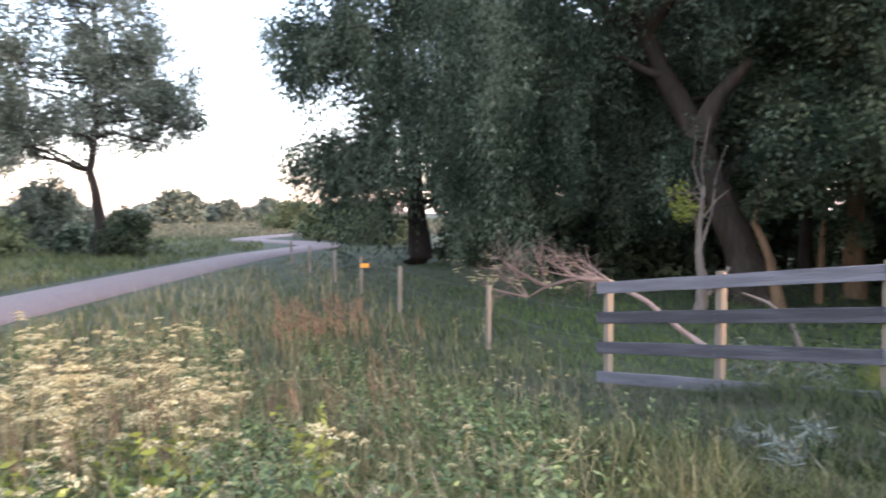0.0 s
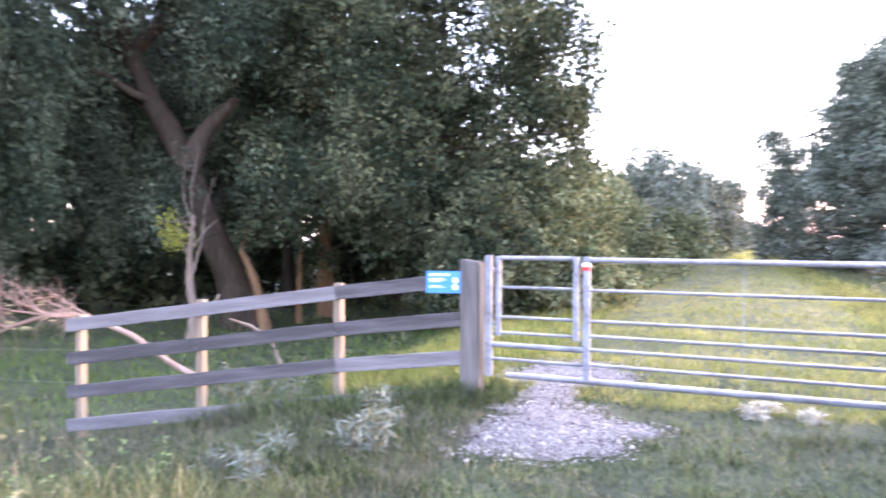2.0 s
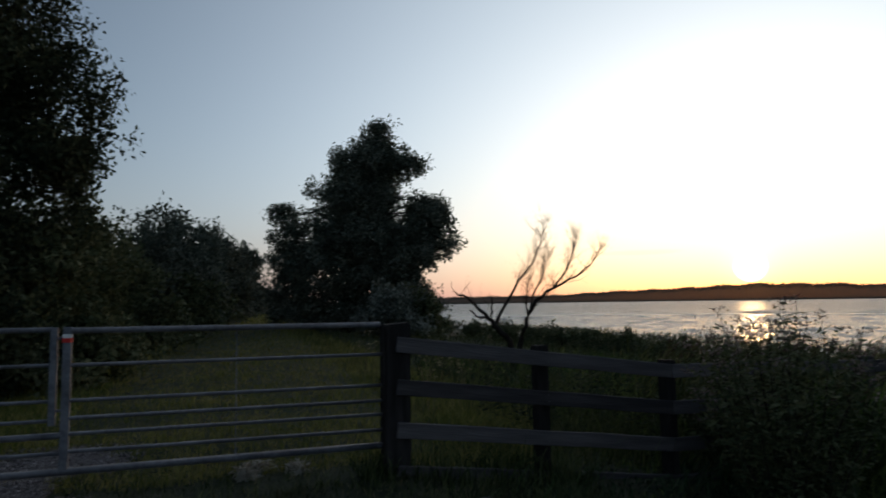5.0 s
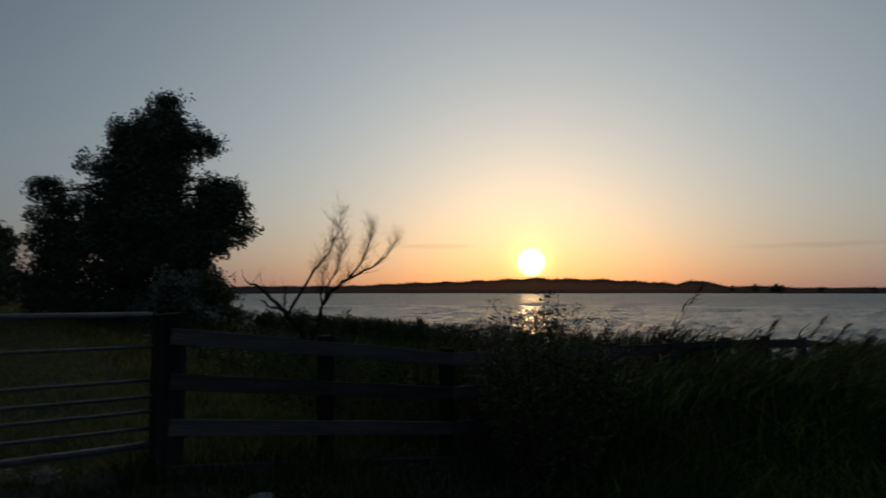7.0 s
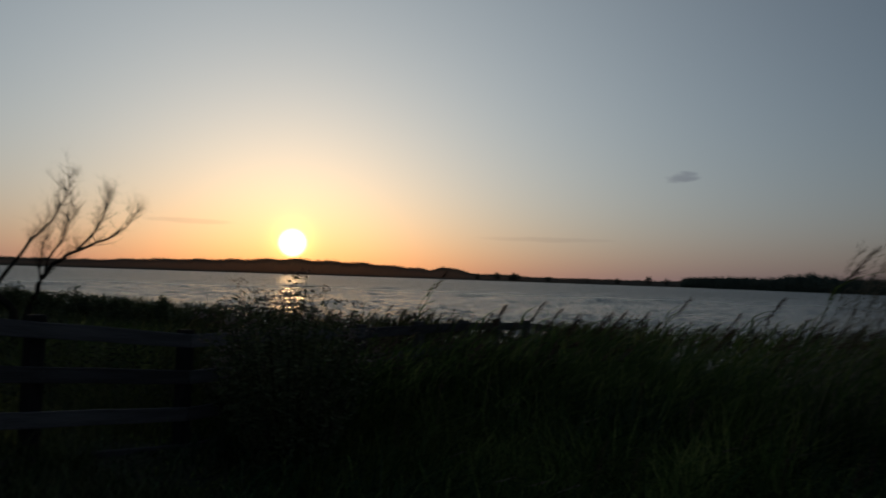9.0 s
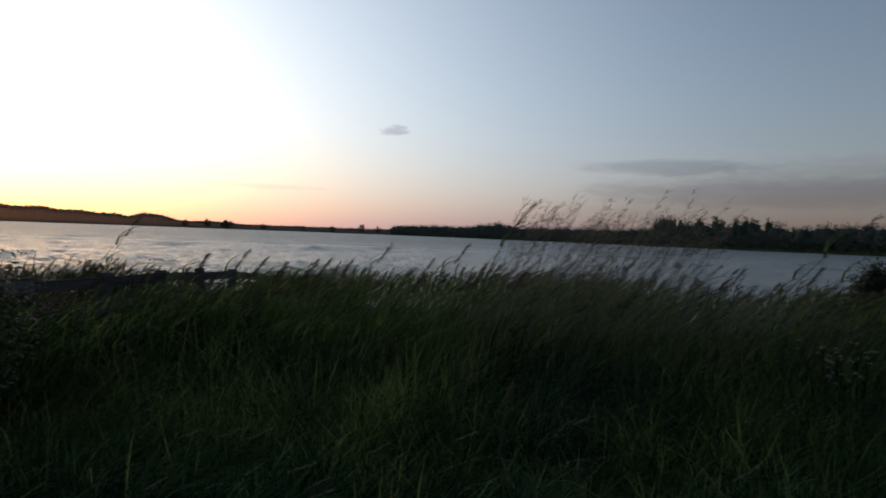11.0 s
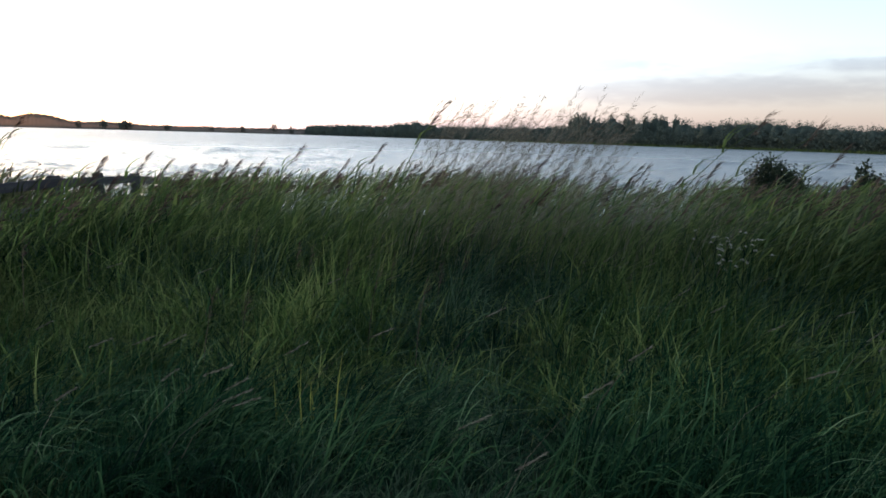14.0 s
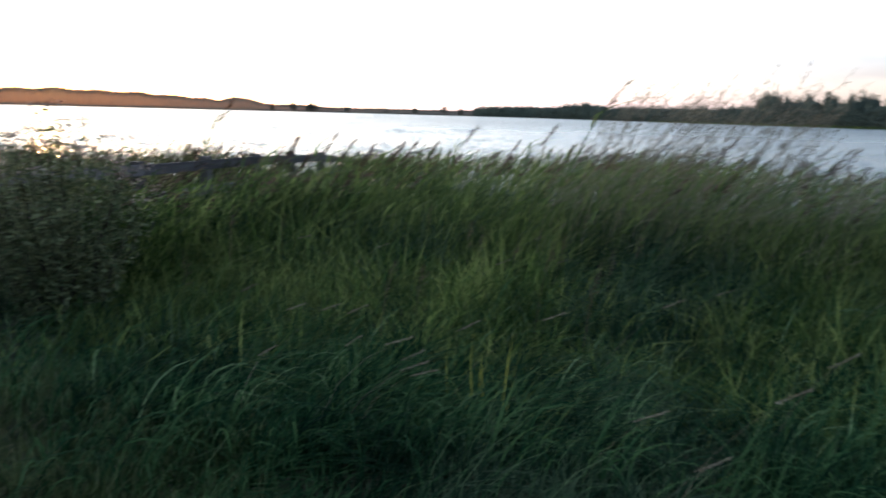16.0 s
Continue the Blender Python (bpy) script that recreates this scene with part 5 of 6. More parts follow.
build_far_canopy(-99, -57, "dark wooded hills on the far lake shore")
build_far_canopy(-117.3, -98.9, "low distant tree line on the far lake shore")
build_far_woods(-167, -117.3, "dark woods with a row of poplars on the far shore")


def build_far_reeds():
    h = Heap()
    a = rng.uniform(-167, -132, 5200)
    r = np.interp(a, FAR_AZ, FAR_R) * rng.uniform(0.985, 1.03, len(a))
    x, y = -np.sin(np.radians(a)) * r, np.cos(np.radians(a)) * r
    n = len(a)
    blades(h, np.stack((x, y, np.maximum(lift(x, y), WATER_Z - 0.3)), 1), rng.uniform(1.2, 2.4, n), np.full(n, 0.9), wind_dirs(n, 0.5), rng.uniform(0.1, 0.5, n), None, None, 1)
    tagged(new("far_reeds", h.mesh("far_reeds", M_REED)), "green reed fringe below the far woods", "reeds", kind="stuff")


def far_tree(az, el, wide_deg, label):
    r = float(np.interp(az, FAR_AZ, FAR_R)) * 1.02
    p = polar(az, r)
    z0 = float(lift(p.x, p.y)) - 0.2
    tall, wide = r * math.tan(radians(el)) + 2.5, r * math.tan(radians(wide_deg)) / 2
    t = thing("far_tree", (p.x, p.y, z0), label, "tree", "single trees on the far shore")
    w = Heap()
    tube(w, ((0, 0, 0), (0, 0, tall * 0.7)), (wide * 0.12, wide * 0.05), 6)
    part("trunk", w, M_BARK, t)
    h = Heap()
    q = rng.normal(size=(160, 3))
    q /= np.linalg.norm(q, axis=1, keepdims=True)
    leaves(h, np.array((0, 0, tall * 0.56)) + q * rng.uniform(0.4, 1, (160, 1)) * (wide, wide, tall * 0.44), rng.normal(size=(160, 3)), wide * 0.5, wide * 0.4)
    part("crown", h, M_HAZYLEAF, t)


for az, el, wd in ((-114.8, 0.75, 0.55), (-116.2, 0.55, 0.5), (-112.2, 0.42, 0.5), (-109.8, 0.42, 0.35), (-100.2, 0.55, 0.5), (-101.9, 0.62, 0.6), (-103.4, 0.5, 1.0), (-106.4, 0.4, 0.5)):
    far_tree(az, el, wd, "lone dark tree on the low far shore")


# ---- grass and herbs ----
def scatter(n, az0, az1, r0, r1, power=0.0):
    """Ground points between two bearings; denser near the path's standpoint. Returns x, y, z, s, d, r."""
    u = rng.uniform(size=n)
    r = r0 * (r1 / r0) ** u if power == 0 else (r0 ** power + u * (r1 ** power - r0 ** power)) ** (1 / power)
    a = np.radians(rng.uniform(az0, az1, n))
    x, y = -np.sin(a) * r, np.cos(a) * r
    return x, y, lift(x, y), x * U[0] + y * U[1], x * V[0] + y * V[1], r


def patch(x, y, scale, seed=0.0):
    """A soft random field between 0 and 1."""
    q = np.sin(x * scale + seed) * np.cos(y * scale * 1.13 + 2.1 * seed) + 0.6 * np.sin((x + y) * scale * 1.9 + seed * 3) + 0.4 * np.cos((x - 1.7 * y) * scale * 3.1 + seed)
    return np.clip(0.5 + q / 3.0, 0, 1)


def wind_dirs(n, pull, spread=1.0):
    a = rng.uniform(0, 2 * np.pi, n)
    q = np.stack((np.cos(a), np.sin(a)), 1) * spread + WIND * pull
    return q


def lay(name, mt, label, category, sets):
    h = Heap()
    for keep, pts, hgt, wid, dirs, lean, segs in sets:
        base = np.stack(pts[:3], 1)[keep]
        base[:, 2] -= 0.02
        face = rng.uniform(0, 2 * np.pi, len(base))
        blades(h, base, hgt[keep], wid[keep], dirs[keep], lean[keep], face, None, segs)
    return tagged(new(name, h.mesh(name, mt)), label, category, kind="stuff")


def on_road(x, y):
    near = np.full(np.shape(x), 1e9)
    for p, q in zip(ROAD[:-1], ROAD[1:]):
        w = q - p
        t = np.clip(((x - p.x) * w.x + (y - p.y) * w.y) / w.length_squared, 0, 1)
        near = np.minimum(near, np.hypot(x - p.x - w.x * t, y - p.y - w.y * t))
    return near < 2.35


build_far_reeds()

# short grass on the dike and round the gate
q = scatter(128000, -100, 50, 2.2, 45)
x, y, z, s, d, r = q
keep = (d > -4.2) & (d < 3.4) & ~in_gravel(s, d, rng.uniform(0.74, 1.04, len(x)))
bare = patch(x, y, 1.3, 0.7)
keep &= rng.uniform(size=len(x)) < 0.36 + 1.5 * bare * patch(x, y, 3.7, 5.5) + 0.5 * smooth(1.4, 2.6, np.abs(d + 0.4))
clump = patch(x, y, 6.0, 2.7)
keep &= s < 7.6
hgt = (0.035 + 0.07 * rng.uniform(size=len(x)) ** 2 + 0.20 * clump ** 3 + 0.12 * smooth(1.4, 3.2, np.abs(d + 0.4)) + 0.24 * np.exp(-((s - 6.5) / 0.28) ** 2) * ((np.abs(d + 2.6) < 0.45) | (np.abs(d - 1.5) < 0.4) | (d > 1.6)))
wid = 0.0055 * (1 + 0.16 * r)
lay("short_grass", M_TROD, "short trodden green grass on the dike path", "grass", [(keep, q, hgt, wid, wind_dirs(len(x), 0.3), rng.uniform(0.1, 0.9, len(x)), 2)])
q = scatter(84000, -66, -8, 6.5, 75)
x, y, z, s, d, r = q
keep = (d > -5.0) & (d < 5.0) & ~in_gravel(s, d, rng.uniform(0.74, 1.04, len(x))) & (s > 6.9)
worn = np.exp(-((d + 1.3 + 0.02 * s) / 0.7) ** 2)
hgt = (0.06 + 0.07 * rng.uniform(size=len(x)) + 0.10 * patch(x, y, 1.1, 6.1) ** 2 + 0.20 * smooth(1.8, 4, np.abs(d))) * (1 - 0.3 * worn)
lay("dike_grass", M_DIKE, "ripe grass on the dike beyond the gate, yellowed and brightened in colour as if sunlit", "grass", [(keep, q, hgt, 0.0055 * (1 + 0.13 * r), wind_dirs(len(x), 0.3), rng.uniform(0.1, 0.9, len(x)), 2)])
q = scatter(30000, -84, 50, 2.2, 40)
x, y, z, s, d, r = q
keep = (d > -3.4) & (d < 3.0) & ~in_gravel(s, d, rng.uniform(0.74, 1.04, len(x))) & (rng.uniform(size=len(x)) < patch(x, y, 1.9, 3.1) ** 2 * 2.4)
hgt = rng.uniform(0.05, 0.17, len(x)) * (1 + 0.02 * r)
lay("dry_grass", M_STRAW, "dry straw stalks between the short grass", "grass", [(keep, q, hgt, 0.003 * (1 + 0.16 * r), wind_dirs(len(x), 0.3), rng.uniform(0.2, 1.2, len(x)), 2)])

q = scatter(9000, -50, -36, 48, 330)
x, y, z, s, d, r = q
lay("far_dike_grass", M_DIKE, "pale ripe grass on the far stretch of the dike, brightened in colour as if sunlit", "grass", [((d > -7) & (d < 6), q, rng.uniform(0.15, 0.5, len(x)), 0.0016 * r, wind_dirs(len(x), 0.3), rng.uniform(0.1, 0.7, len(x)), 1)])

# long grass between the dike and the reeds
q = scatter(96000, -172, -56, 1.6, 24)
x, y, z, s, d, r = q
keep = (d > 1.0) & (d < 15.5)
tall = patch(x, y, 1.7, 1.9)
tuft = patch(x, y, 5.0, 0.4)
keep &= rng.uniform(size=len(x)) < 0.35 + 1.1 * patch(x, y, 7.0, 3.3)
hgt = (0.12 + 0.30 * rng.uniform(size=len(x)) + 0.26 * tall + 0.50 * tuft) * (0.28 + 0.72 * smooth(1.0, 4.4, d)) * (0.78 + 0.75 * smooth(4, 11, d))
az = np.degrees(np.arctan2(-x, y))
hgt *= 1 - 0.78 * smooth(-92, -82, az) * (1 - smooth(4.2, 5.4, d))
hgt *= 1 - 0.45 * smooth(6.3, 7.0, s)
hgt *= 0.55 + 0.45 * smooth(2.4, 5.0, r)
hgt *= 1 + 0.35 * smooth(3.4, 4.6, s) * smooth(6.4, 5.8, s) * smooth(4.8, 5.6, d)
wid = 0.0066 * (1 + 0.24 * r) * rng.uniform(0.6, 1.5, len(x))
swirl = np.stack((np.sin(1.3 * x + 0.7 * y), np.cos(1.1 * y - 0.6 * x)), 1) * 0.5
bow = wind_dirs(len(x), 0.35, 1.1) + swirl
lean = rng.uniform(0.15, 1.3, len(x)) ** 1.2
sage = patch(x, y, 0.75, 6.6) + rng.normal(size=len(x)) * 0.12 > 0.60
ripe = ~sage & (r + 2.4 * (patch(x, y, 0.6, 2.4) - 0.5) + rng.normal(size=len(x)) * 0.7 > 5.2)
fresh = ~sage & ~ripe
lay("long_grass", M_LONG, "long green wind-bent grass on the lakeside slope", "grass", [(keep & fresh & (r < 5), q, hgt, wid, bow, lean, 3), (keep & fresh & (r >= 5), q, hgt, wid, bow, lean, 2)])
lay("ripe_grass", M_OLIVE, "ripening olive-green grass before the reeds", "grass", [(keep & ripe, q, hgt, wid, bow, lean, 2)])
lay("sage_grass", M_SAGE, "dull grey-green grass tufts on the lakeside slope", "grass", [(keep & sage & (r < 5), q, hgt * 0.85, wid * 0.8, bow, lean * 1.2, 3), (keep & sage & (r >= 5), q, hgt, wid, bow, lean, 2)])
def bowed_grass(n, az0, az1, r0, r1, dmin, dmax, len0, len1, wide, name, label, mt, seed, gate=0.45):
    """Coarse blades in loose bunches, bowed over by the wind."""
    x, y, z, s, d, r = scatter(n, az0, az1, r0, r1)
    k = (d > dmin) & (d < dmax) & (patch(x, y, 2.3, seed) + 0.25 * patch(x, y, 6.1, seed + 1) > gate)
    x, y, z, d, r = x[k], y[k], z[k], d[k], r[k]
    n = len(x)
    h = Heap()
    long = rng.uniform(len0, len1, n) * (0.55 + 0.45 * smooth(1.2, 3, d)) * (0.85 + 0.4 * smooth(4, 10, d))
    arching(h, np.stack((x, y, z - 0.02), 1), long, wide * rng.uniform(0.6, 1.4, n) * (1 + 0.06 * r), wind_dirs(n, 0.8, 0.75), rng.uniform(0.55, 1.15, n))
    return tagged(new(name, h.mesh(name, mt)), label, "grass", kind="stuff")


bowed_grass(8500, -172, -80, 3.2, 15, 2.0, 13, 0.45, 0.95, 0.0085, "broad_grass", "broad arching blades of coarse grass on the slope", M_LONG, 7.7)
bowed_grass(2000, -172, -80, 3.8, 14, 2.2, 13, 0.5, 1.05, 0.0075, "pale_grass", "pale green blades bowed over by the wind", M_PALE, 3.9, 0.6)
bowed_grass(2600, -172, -84, 5.0, 16, 3.0, 14, 0.7, 1.2, 0.008, "olive_blades", "olive blades arching before the reeds", M_OLIVE, 5.1, 0.5)
q = scatter(1700, -172, -60, 1.9, 26)
x, y, z, s, d, r = q
keep = (d > 1.4) & (d < 17)
hgt = rng.uniform(0.45, 0.85, len(x)) * (0.5 + 0.5 * smooth(1.2, 3, d))
lay("straw_stalks", M_PALE, "thin pale stalks standing in the long grass", "grass", [(keep, q, hgt, 0.0026 * (1 + 0.14 * r), wind_dirs(len(x), 0.9, 0.4), rng.uniform(0.4, 1.1, len(x)), 3)])


def seed_heads(n, az0, az1, r0, r1, hgt0, hgt1, dmin, dmax, name, label, mt, fluff, count, lean0=0.5, lean1=1.0, stalk=0.0035, power=0.0):
    """Bowing stalks, each with a feathery head at its end."""
    x, y, z, s, d, r = scatter(n, az0, az1, r0, r1, power)
    k = (d > dmin) & (d < dmax)
    x, y, z, r = x[k], y[k], z[k], r[k]
    n = len(x)
    h = Heap()
    hgt, lean = rng.uniform(hgt0, hgt1, n), rng.uniform(lean0, lean1, n) * 0.5
    dirs = wind_dirs(n, 0.9, 0.25)
    base = np.stack((x, y, z), 1)
    blades(h, base, hgt, np.full(n, stalk) * (1 + 0.12 * r), dirs, lean, None, None, 4)
    tip = base.copy()
    tip[:, :2] += dirs * (lean * hgt)[:, None]
    tip[:, 2] += hgt * (1 - 0.35 * lean)
    way = np.concatenate((dirs * lean[:, None] * 2.2, np.full((n, 1), 1 - 0.7 * lean.mean())), 1)
    way = unit(way)
    fine = fluff < 0.2   # a narrow spike of short bristles
    if fine:
        count *= 3
    m = n * count
    t = rng.uniform(0, 1, m)
    c = np.repeat(tip, count, 0) - np.repeat(way, count, 0) * (t * fluff)[:, None]
    al = np.repeat(way, count, 0) + rng.normal(size=(m, 3)) * (0.25 if fine else 0.45)
    al[:, :2] += WIND * 0.5
    leaves(h, c, al, (0.03 if fine else min(fluff * 0.42, 0.12)) * rng.uniform(0.5, 1.2, m), 0.005 if fine else 0.0042 if fluff > 0.24 else fluff * 0.07)
    return tagged(new(name, h.mesh(name, mt)), label, "grass", kind="stuff")


seed_heads(42, -170, -84, 2.8, 10, 0.65, 1.0, 1.8, 13, "seed_grass", "pale feathery seed heads bowing in the wind", M_SEED, 0.15, 22, 0.9, 1.5)

# reeds at the water's edge
def reed_bed(n, d0, d1, s0, s1, hgt0, hgt1, label, low=0.0, leaf=None):
    s, d = rng.uniform(s0, s1, n), rng.uniform(d0, d1, n)
    x, y = U[0] * s + V[0] * d, U[1] * s + V[1] * d
    gap = patch(x, y, 0.33, 4.4)
    k = rng.uniform(size=n) < 0.3 + 0.9 * gap
    x, y, gap = x[k], y[k], gap[k]
    n = len(x)
    base = np.stack((x, y, lift(x, y) - 0.05), 1)
    hgt = rng.uniform(hgt0, hgt1, n) * (0.88 + 0.2 * gap) * (1 - low * smooth(5.0, 6.6, s[k]) * smooth(16.5, 15.0, d[k]))
    h = Heap()
    lean = rng.uniform(0.12, 0.42, n)
    dirs = wind_dirs(n, 0.9, 0.3)
    r = np.hypot(x, y)
    blades(h, base, hgt, 0.006 * (1 + 0.05 * r), dirs, lean, None, None, 3)
    for q in (0.35, 0.5, 0.64, 0.76, 0.86, 0.94):
        at_q = base.copy()
        at_q[:, :2] += dirs * (lean * hgt * q ** 2)[:, None]
        at_q[:, 2] += hgt * q * (1 - 0.35 * lean * q)
        blades(h, at_q, hgt * rng.uniform(0.16, 0.30, n), 0.016 * (1 + 0.05 * r), wind_dirs(n, 1.2, 0.8), rng.uniform(0.6, 1.5, n), None, None, 2)
    tagged(new("reed_bed", h.mesh("reed_bed", leaf or M_REED)), label, "reeds", kind="stuff")
    k = rng.uniform(size=n) < 0.26
    tip = base[k].copy()
    tip[:, :2] += dirs[k] * (lean[k] * hgt[k])[:, None]
    tip[:, 2] += hgt[k] * (1 - 0.35 * lean[k])
    count = 14
    m = len(tip) * count
    pl = Heap()
    way = np.repeat(unit(np.concatenate((dirs[k] * 0.6, np.full((len(tip), 1), 0.8)), 1)), count, 0)
    c = np.repeat(tip, count, 0) + way * rng.uniform(-0.08, 0.16, (m, 1))
    al = way + rng.normal(size=(m, 3)) * 0.35
    al[:, :2] += WIND * 0.5
    leaves(pl, c, al, rng.uniform(0.06, 0.15, m), 0.014)
    tagged(new("reed_plumes", pl.mesh("reed_plumes", M_PLUME)), "brown feathery reed plumes above the reed bed", "reeds", kind="stuff")


reed_bed(900, 12.0, 15.5, 4.4, 6.3, 1.2, 1.5, "reeds closing over the sinking fence")
reed_bed(2500, 7.4, 10.5, -14, -3, 1.42, 1.82, "green reeds before the lake shore")
reed_bed(8200, 8.0, 21.5, -30, 7.0, 1.2, 1.75, "green reed bed along the lake shore", 0.22)
reed_bed(700, 5.3, 9.4, 4.9, 6.3, 1.15, 1.45, "tall grass hiding the lakeside fence", 0.0, M_OLIVE)
reed_bed(520, 9.4, 12.0, 4.9, 6.3, 1.0, 1.22, "tall grass hiding the foot of the lakeside fence", 0.0, M_OLIVE)
reed_bed(1000, 5.6, 11.5, 6.8, 9.6, 1.3, 1.6, "tall sedge and reeds behind the lakeside fence", 0.0, M_GRASS)
reed_bed(2600, 15, 24, 7.0, 45, 0.7, 1.15, "lower reeds and sedge along the lake shore", 0.0, M_GRASS)
seed_heads(420, -152, -122, 8.0, 13.0, 1.2, 1.7, 5, 16, "wispy_grass", "brownish grass panicles among the reeds", M_SEED, 0.28, 18, 0.3, 0.8, 0.0022)
seed_heads(300, -141, -125.5, 8.5, 11.0, 1.9, 2.95, 5, 16, "wispy_grass", "cluster of tall wispy grass with loose pale panicles", M_SEED, 0.50, 34, 0.3, 0.8, 0.0017)


def reed_stem(az, r, tall, lean, label):
    """One tall reed: a jointed stem, long leaves and a plume."""
    p = stand(az, r)
    t = thing("reed", p, label, "reed", "single tall reeds")
    st = Heap()
    way = Vector((WIND[0], WIND[1], 0))
    pts = [way * (lean * tall * (i / 6) ** 2) + Vector((0, 0, tall * (i / 6) * (1 - 0.3 * lean * i / 6))) for i in range(7)]
    tube(st, pts, [0.010 - 0.001 * i for i in range(7)], 5)
    stem = part("stem", st, M_REED, t)
    for i in (2, 3, 3, 4, 4, 5, 5):
        h = Heap()
        blades(h, np.array([tuple(pts[i] + Vector((0, 0, rng.uniform(0, 0.15))))]), np.array([rng.uniform(0.35, 0.6)]), np.array([0.028]), wind_dirs(1, 1.3, 0.4), np.array([rng.uniform(0.7, 1.3)]), None, None, 4)
        part("leaf", h, M_REED, stem)
    pl = Heap()
    n = 60
    w2 = np.tile(np.array((WIND[0] * 0.6, WIND[1] * 0.6, 0.85)), (n, 1))
    leaves(pl, np.tile(np.array(tuple(pts[6])), (n, 1)) + w2 * rng.uniform(-0.14, 0.22, (n, 1)), w2 + (WIND[0] * 0.5, WIND[1] * 0.5, -0.1) + rng.normal(size=(n, 3)) * 0.24, rng.uniform(0.08, 0.2, n), 0.007)
    part("plume", pl, M_PLUME, stem, "brown feathery plume")


for az, r, tall, lean in ((-123.4, 8.0, 2.5, 0.28), (-146.0, 9.0, 2.75, 0.5), (-148.8, 9.4, 2.7, 0.6), (-152.5, 10.0, 2.3, 0.6), (-119.0, 11.0, 2.05, 0.4), (-126.5, 9.5, 1.9, 0.5), (-130.0, 9.0, 2.0, 0.55), (-98.2, 9.0, 1.55, 0.5), (-101.8, 10.5, 1.75, 0.35), (-104.0, 11.0, 1.6, 0.5), (-106.4, 10.0, 1.65, 0.45), (-109.2, 11.5, 1.75, 0.5), (-113.4, 12.0, 2.0, 0.35), (-117.0, 12, 1.8, 0.4), (-94.0, 12.0, 2.2, 0.3), (-96.8, 11.0, 1.6, 0.6), (-137.6, 9.0, 1.9, 0.6), (-144.5, 9.5, 2.0, 0.55), (-121.0, 10.0, 1.8, 0.6), (-148.0, 11.0, 2.0, 0.6), (-99.0, 12.0, 1.7, 0.4)):
    reed_stem(az, r, tall, lean, "tall green reed with a brown plume bent by the wind")
for k in range(22):
    reed_stem(-96.5 - 2.3 * k + rng.normal() * 0.6, rng.uniform(9.3, 11.6), rng.uniform(1.5, 1.85), rng.uniform(0.3, 0.6), "tall green reed with a brown plume bent by the wind")

# dry grass along the foot of the plank fence
q = scatter(42000, -30, 26, 2.4, 9.0)
x, y, z, s, d, r = q
keep = (d < -2.0) & (d > -7.6) & (s > 1.0) & (s < 6.2) & (rng.uniform(size=len(x)) < 1.3 * patch(x, y, 2.1, 9.4) * smooth(1.6, 2.6, s + 0.3 * patch(x, y, 1.2, 3.0)))
lay("fence_grass", M_DULL, "dry grey-brown grass along the plank fence", "grass", [(keep, q, rng.uniform(0.10, 0.34, len(x)), np.full(len(x), 0.006), wind_dirs(len(x), 0.3), rng.uniform(0.3, 1.2, len(x)), 2)])

# left meadow
q = scatter(72000, -32, 72, 2.0, 60)
x, y, z, s, d, r = q
az = np.degrees(np.arctan2(-x, y))
side = x * math.cos(radians(24.54)) + y * math.sin(radians(24.54))   # sideways from the line of sight with which the walk starts
across = (side < -10.5) & (r > 14)
keep = (d < -2.4) & ~on_road(x, y)
lush = smooth(4.6, 6.4, s + 0.22 * (d + 7) + 0.8 * (patch(x, y, 0.8, 1.1) - 0.5)) * (r < 40) > rng.uniform(0.2, 0.8, len(x))
tall = patch(x, y, 0.9, 5.2)
hgt = (0.10 + 0.22 * rng.uniform(size=len(x)) + 0.20 * tall) * (1 - 0.4 * smooth(12, 25, r)) * (1 - 0.62 * smooth(3.2, 4.4, s + 0.1 * (d + 5)) * smooth(-9, -7.5, d) * smooth(8.5, 7.0, s))
lay("lush_grass", M_LUSH, "fresh short green grass along the wire fence", "grass", [(keep & lush & ~across, q, hgt * 0.75, 0.0075 * (1 + 0.13 * r), wind_dirs(len(x), 0.3), rng.uniform(0.2, 1.0, len(x)), 2)])
lay("meadow_grass", M_GRASS, "rough green meadow grass below the dike", "grass", [(keep & ~lush & ~across, q, hgt, 0.0075 * (1 + 0.13 * r), wind_dirs(len(x), 0.3), rng.uniform(0.2, 1.0, len(x)), 2)])
q = scatter(30000, 40, 75, 14, 80)
x, y, z, s, d, r = q
side = x * math.cos(radians(24.54)) + y * math.sin(radians(24.54))
lay("verge_grass", M_GRASS, "dull olive-green grass beyond the asphalt lane", "grass", [((side < -10.5) & ~on_road(x, y), q, rng.uniform(0.2, 0.55, len(x)), 0.0075 * (1 + 0.12 * r), wind_dirs(len(x), 0.3), rng.uniform(0.2, 1.0, len(x)), 2)])
q = scatter(54000, 1, 72, 2.2, 30)
x, y, z, s, d, r = q
keep = (d < -2.0) & ~on_road(x, y) & (rng.uniform(size=len(x)) < patch(x, y, 0.7, 8.2) * 0.55 * smooth(4.6, 2.6, s + 0.15 * (d + 5)))
hgt = rng.uniform(0.2, 0.6, len(x)) * (1 + 0.01 * r)
lay("dry_meadow_stalks", M_STRAW, "dry straw-coloured stalks in the meadow", "grass", [(keep, q, hgt, 0.0042 * (1 + 0.13 * r), wind_dirs(len(x), 0.2), rng.uniform(0.1, 0.8, len(x)), 2)])
q = scatter(26000, 24, 50, 66, 260)
x, y, z, s, d, r = q
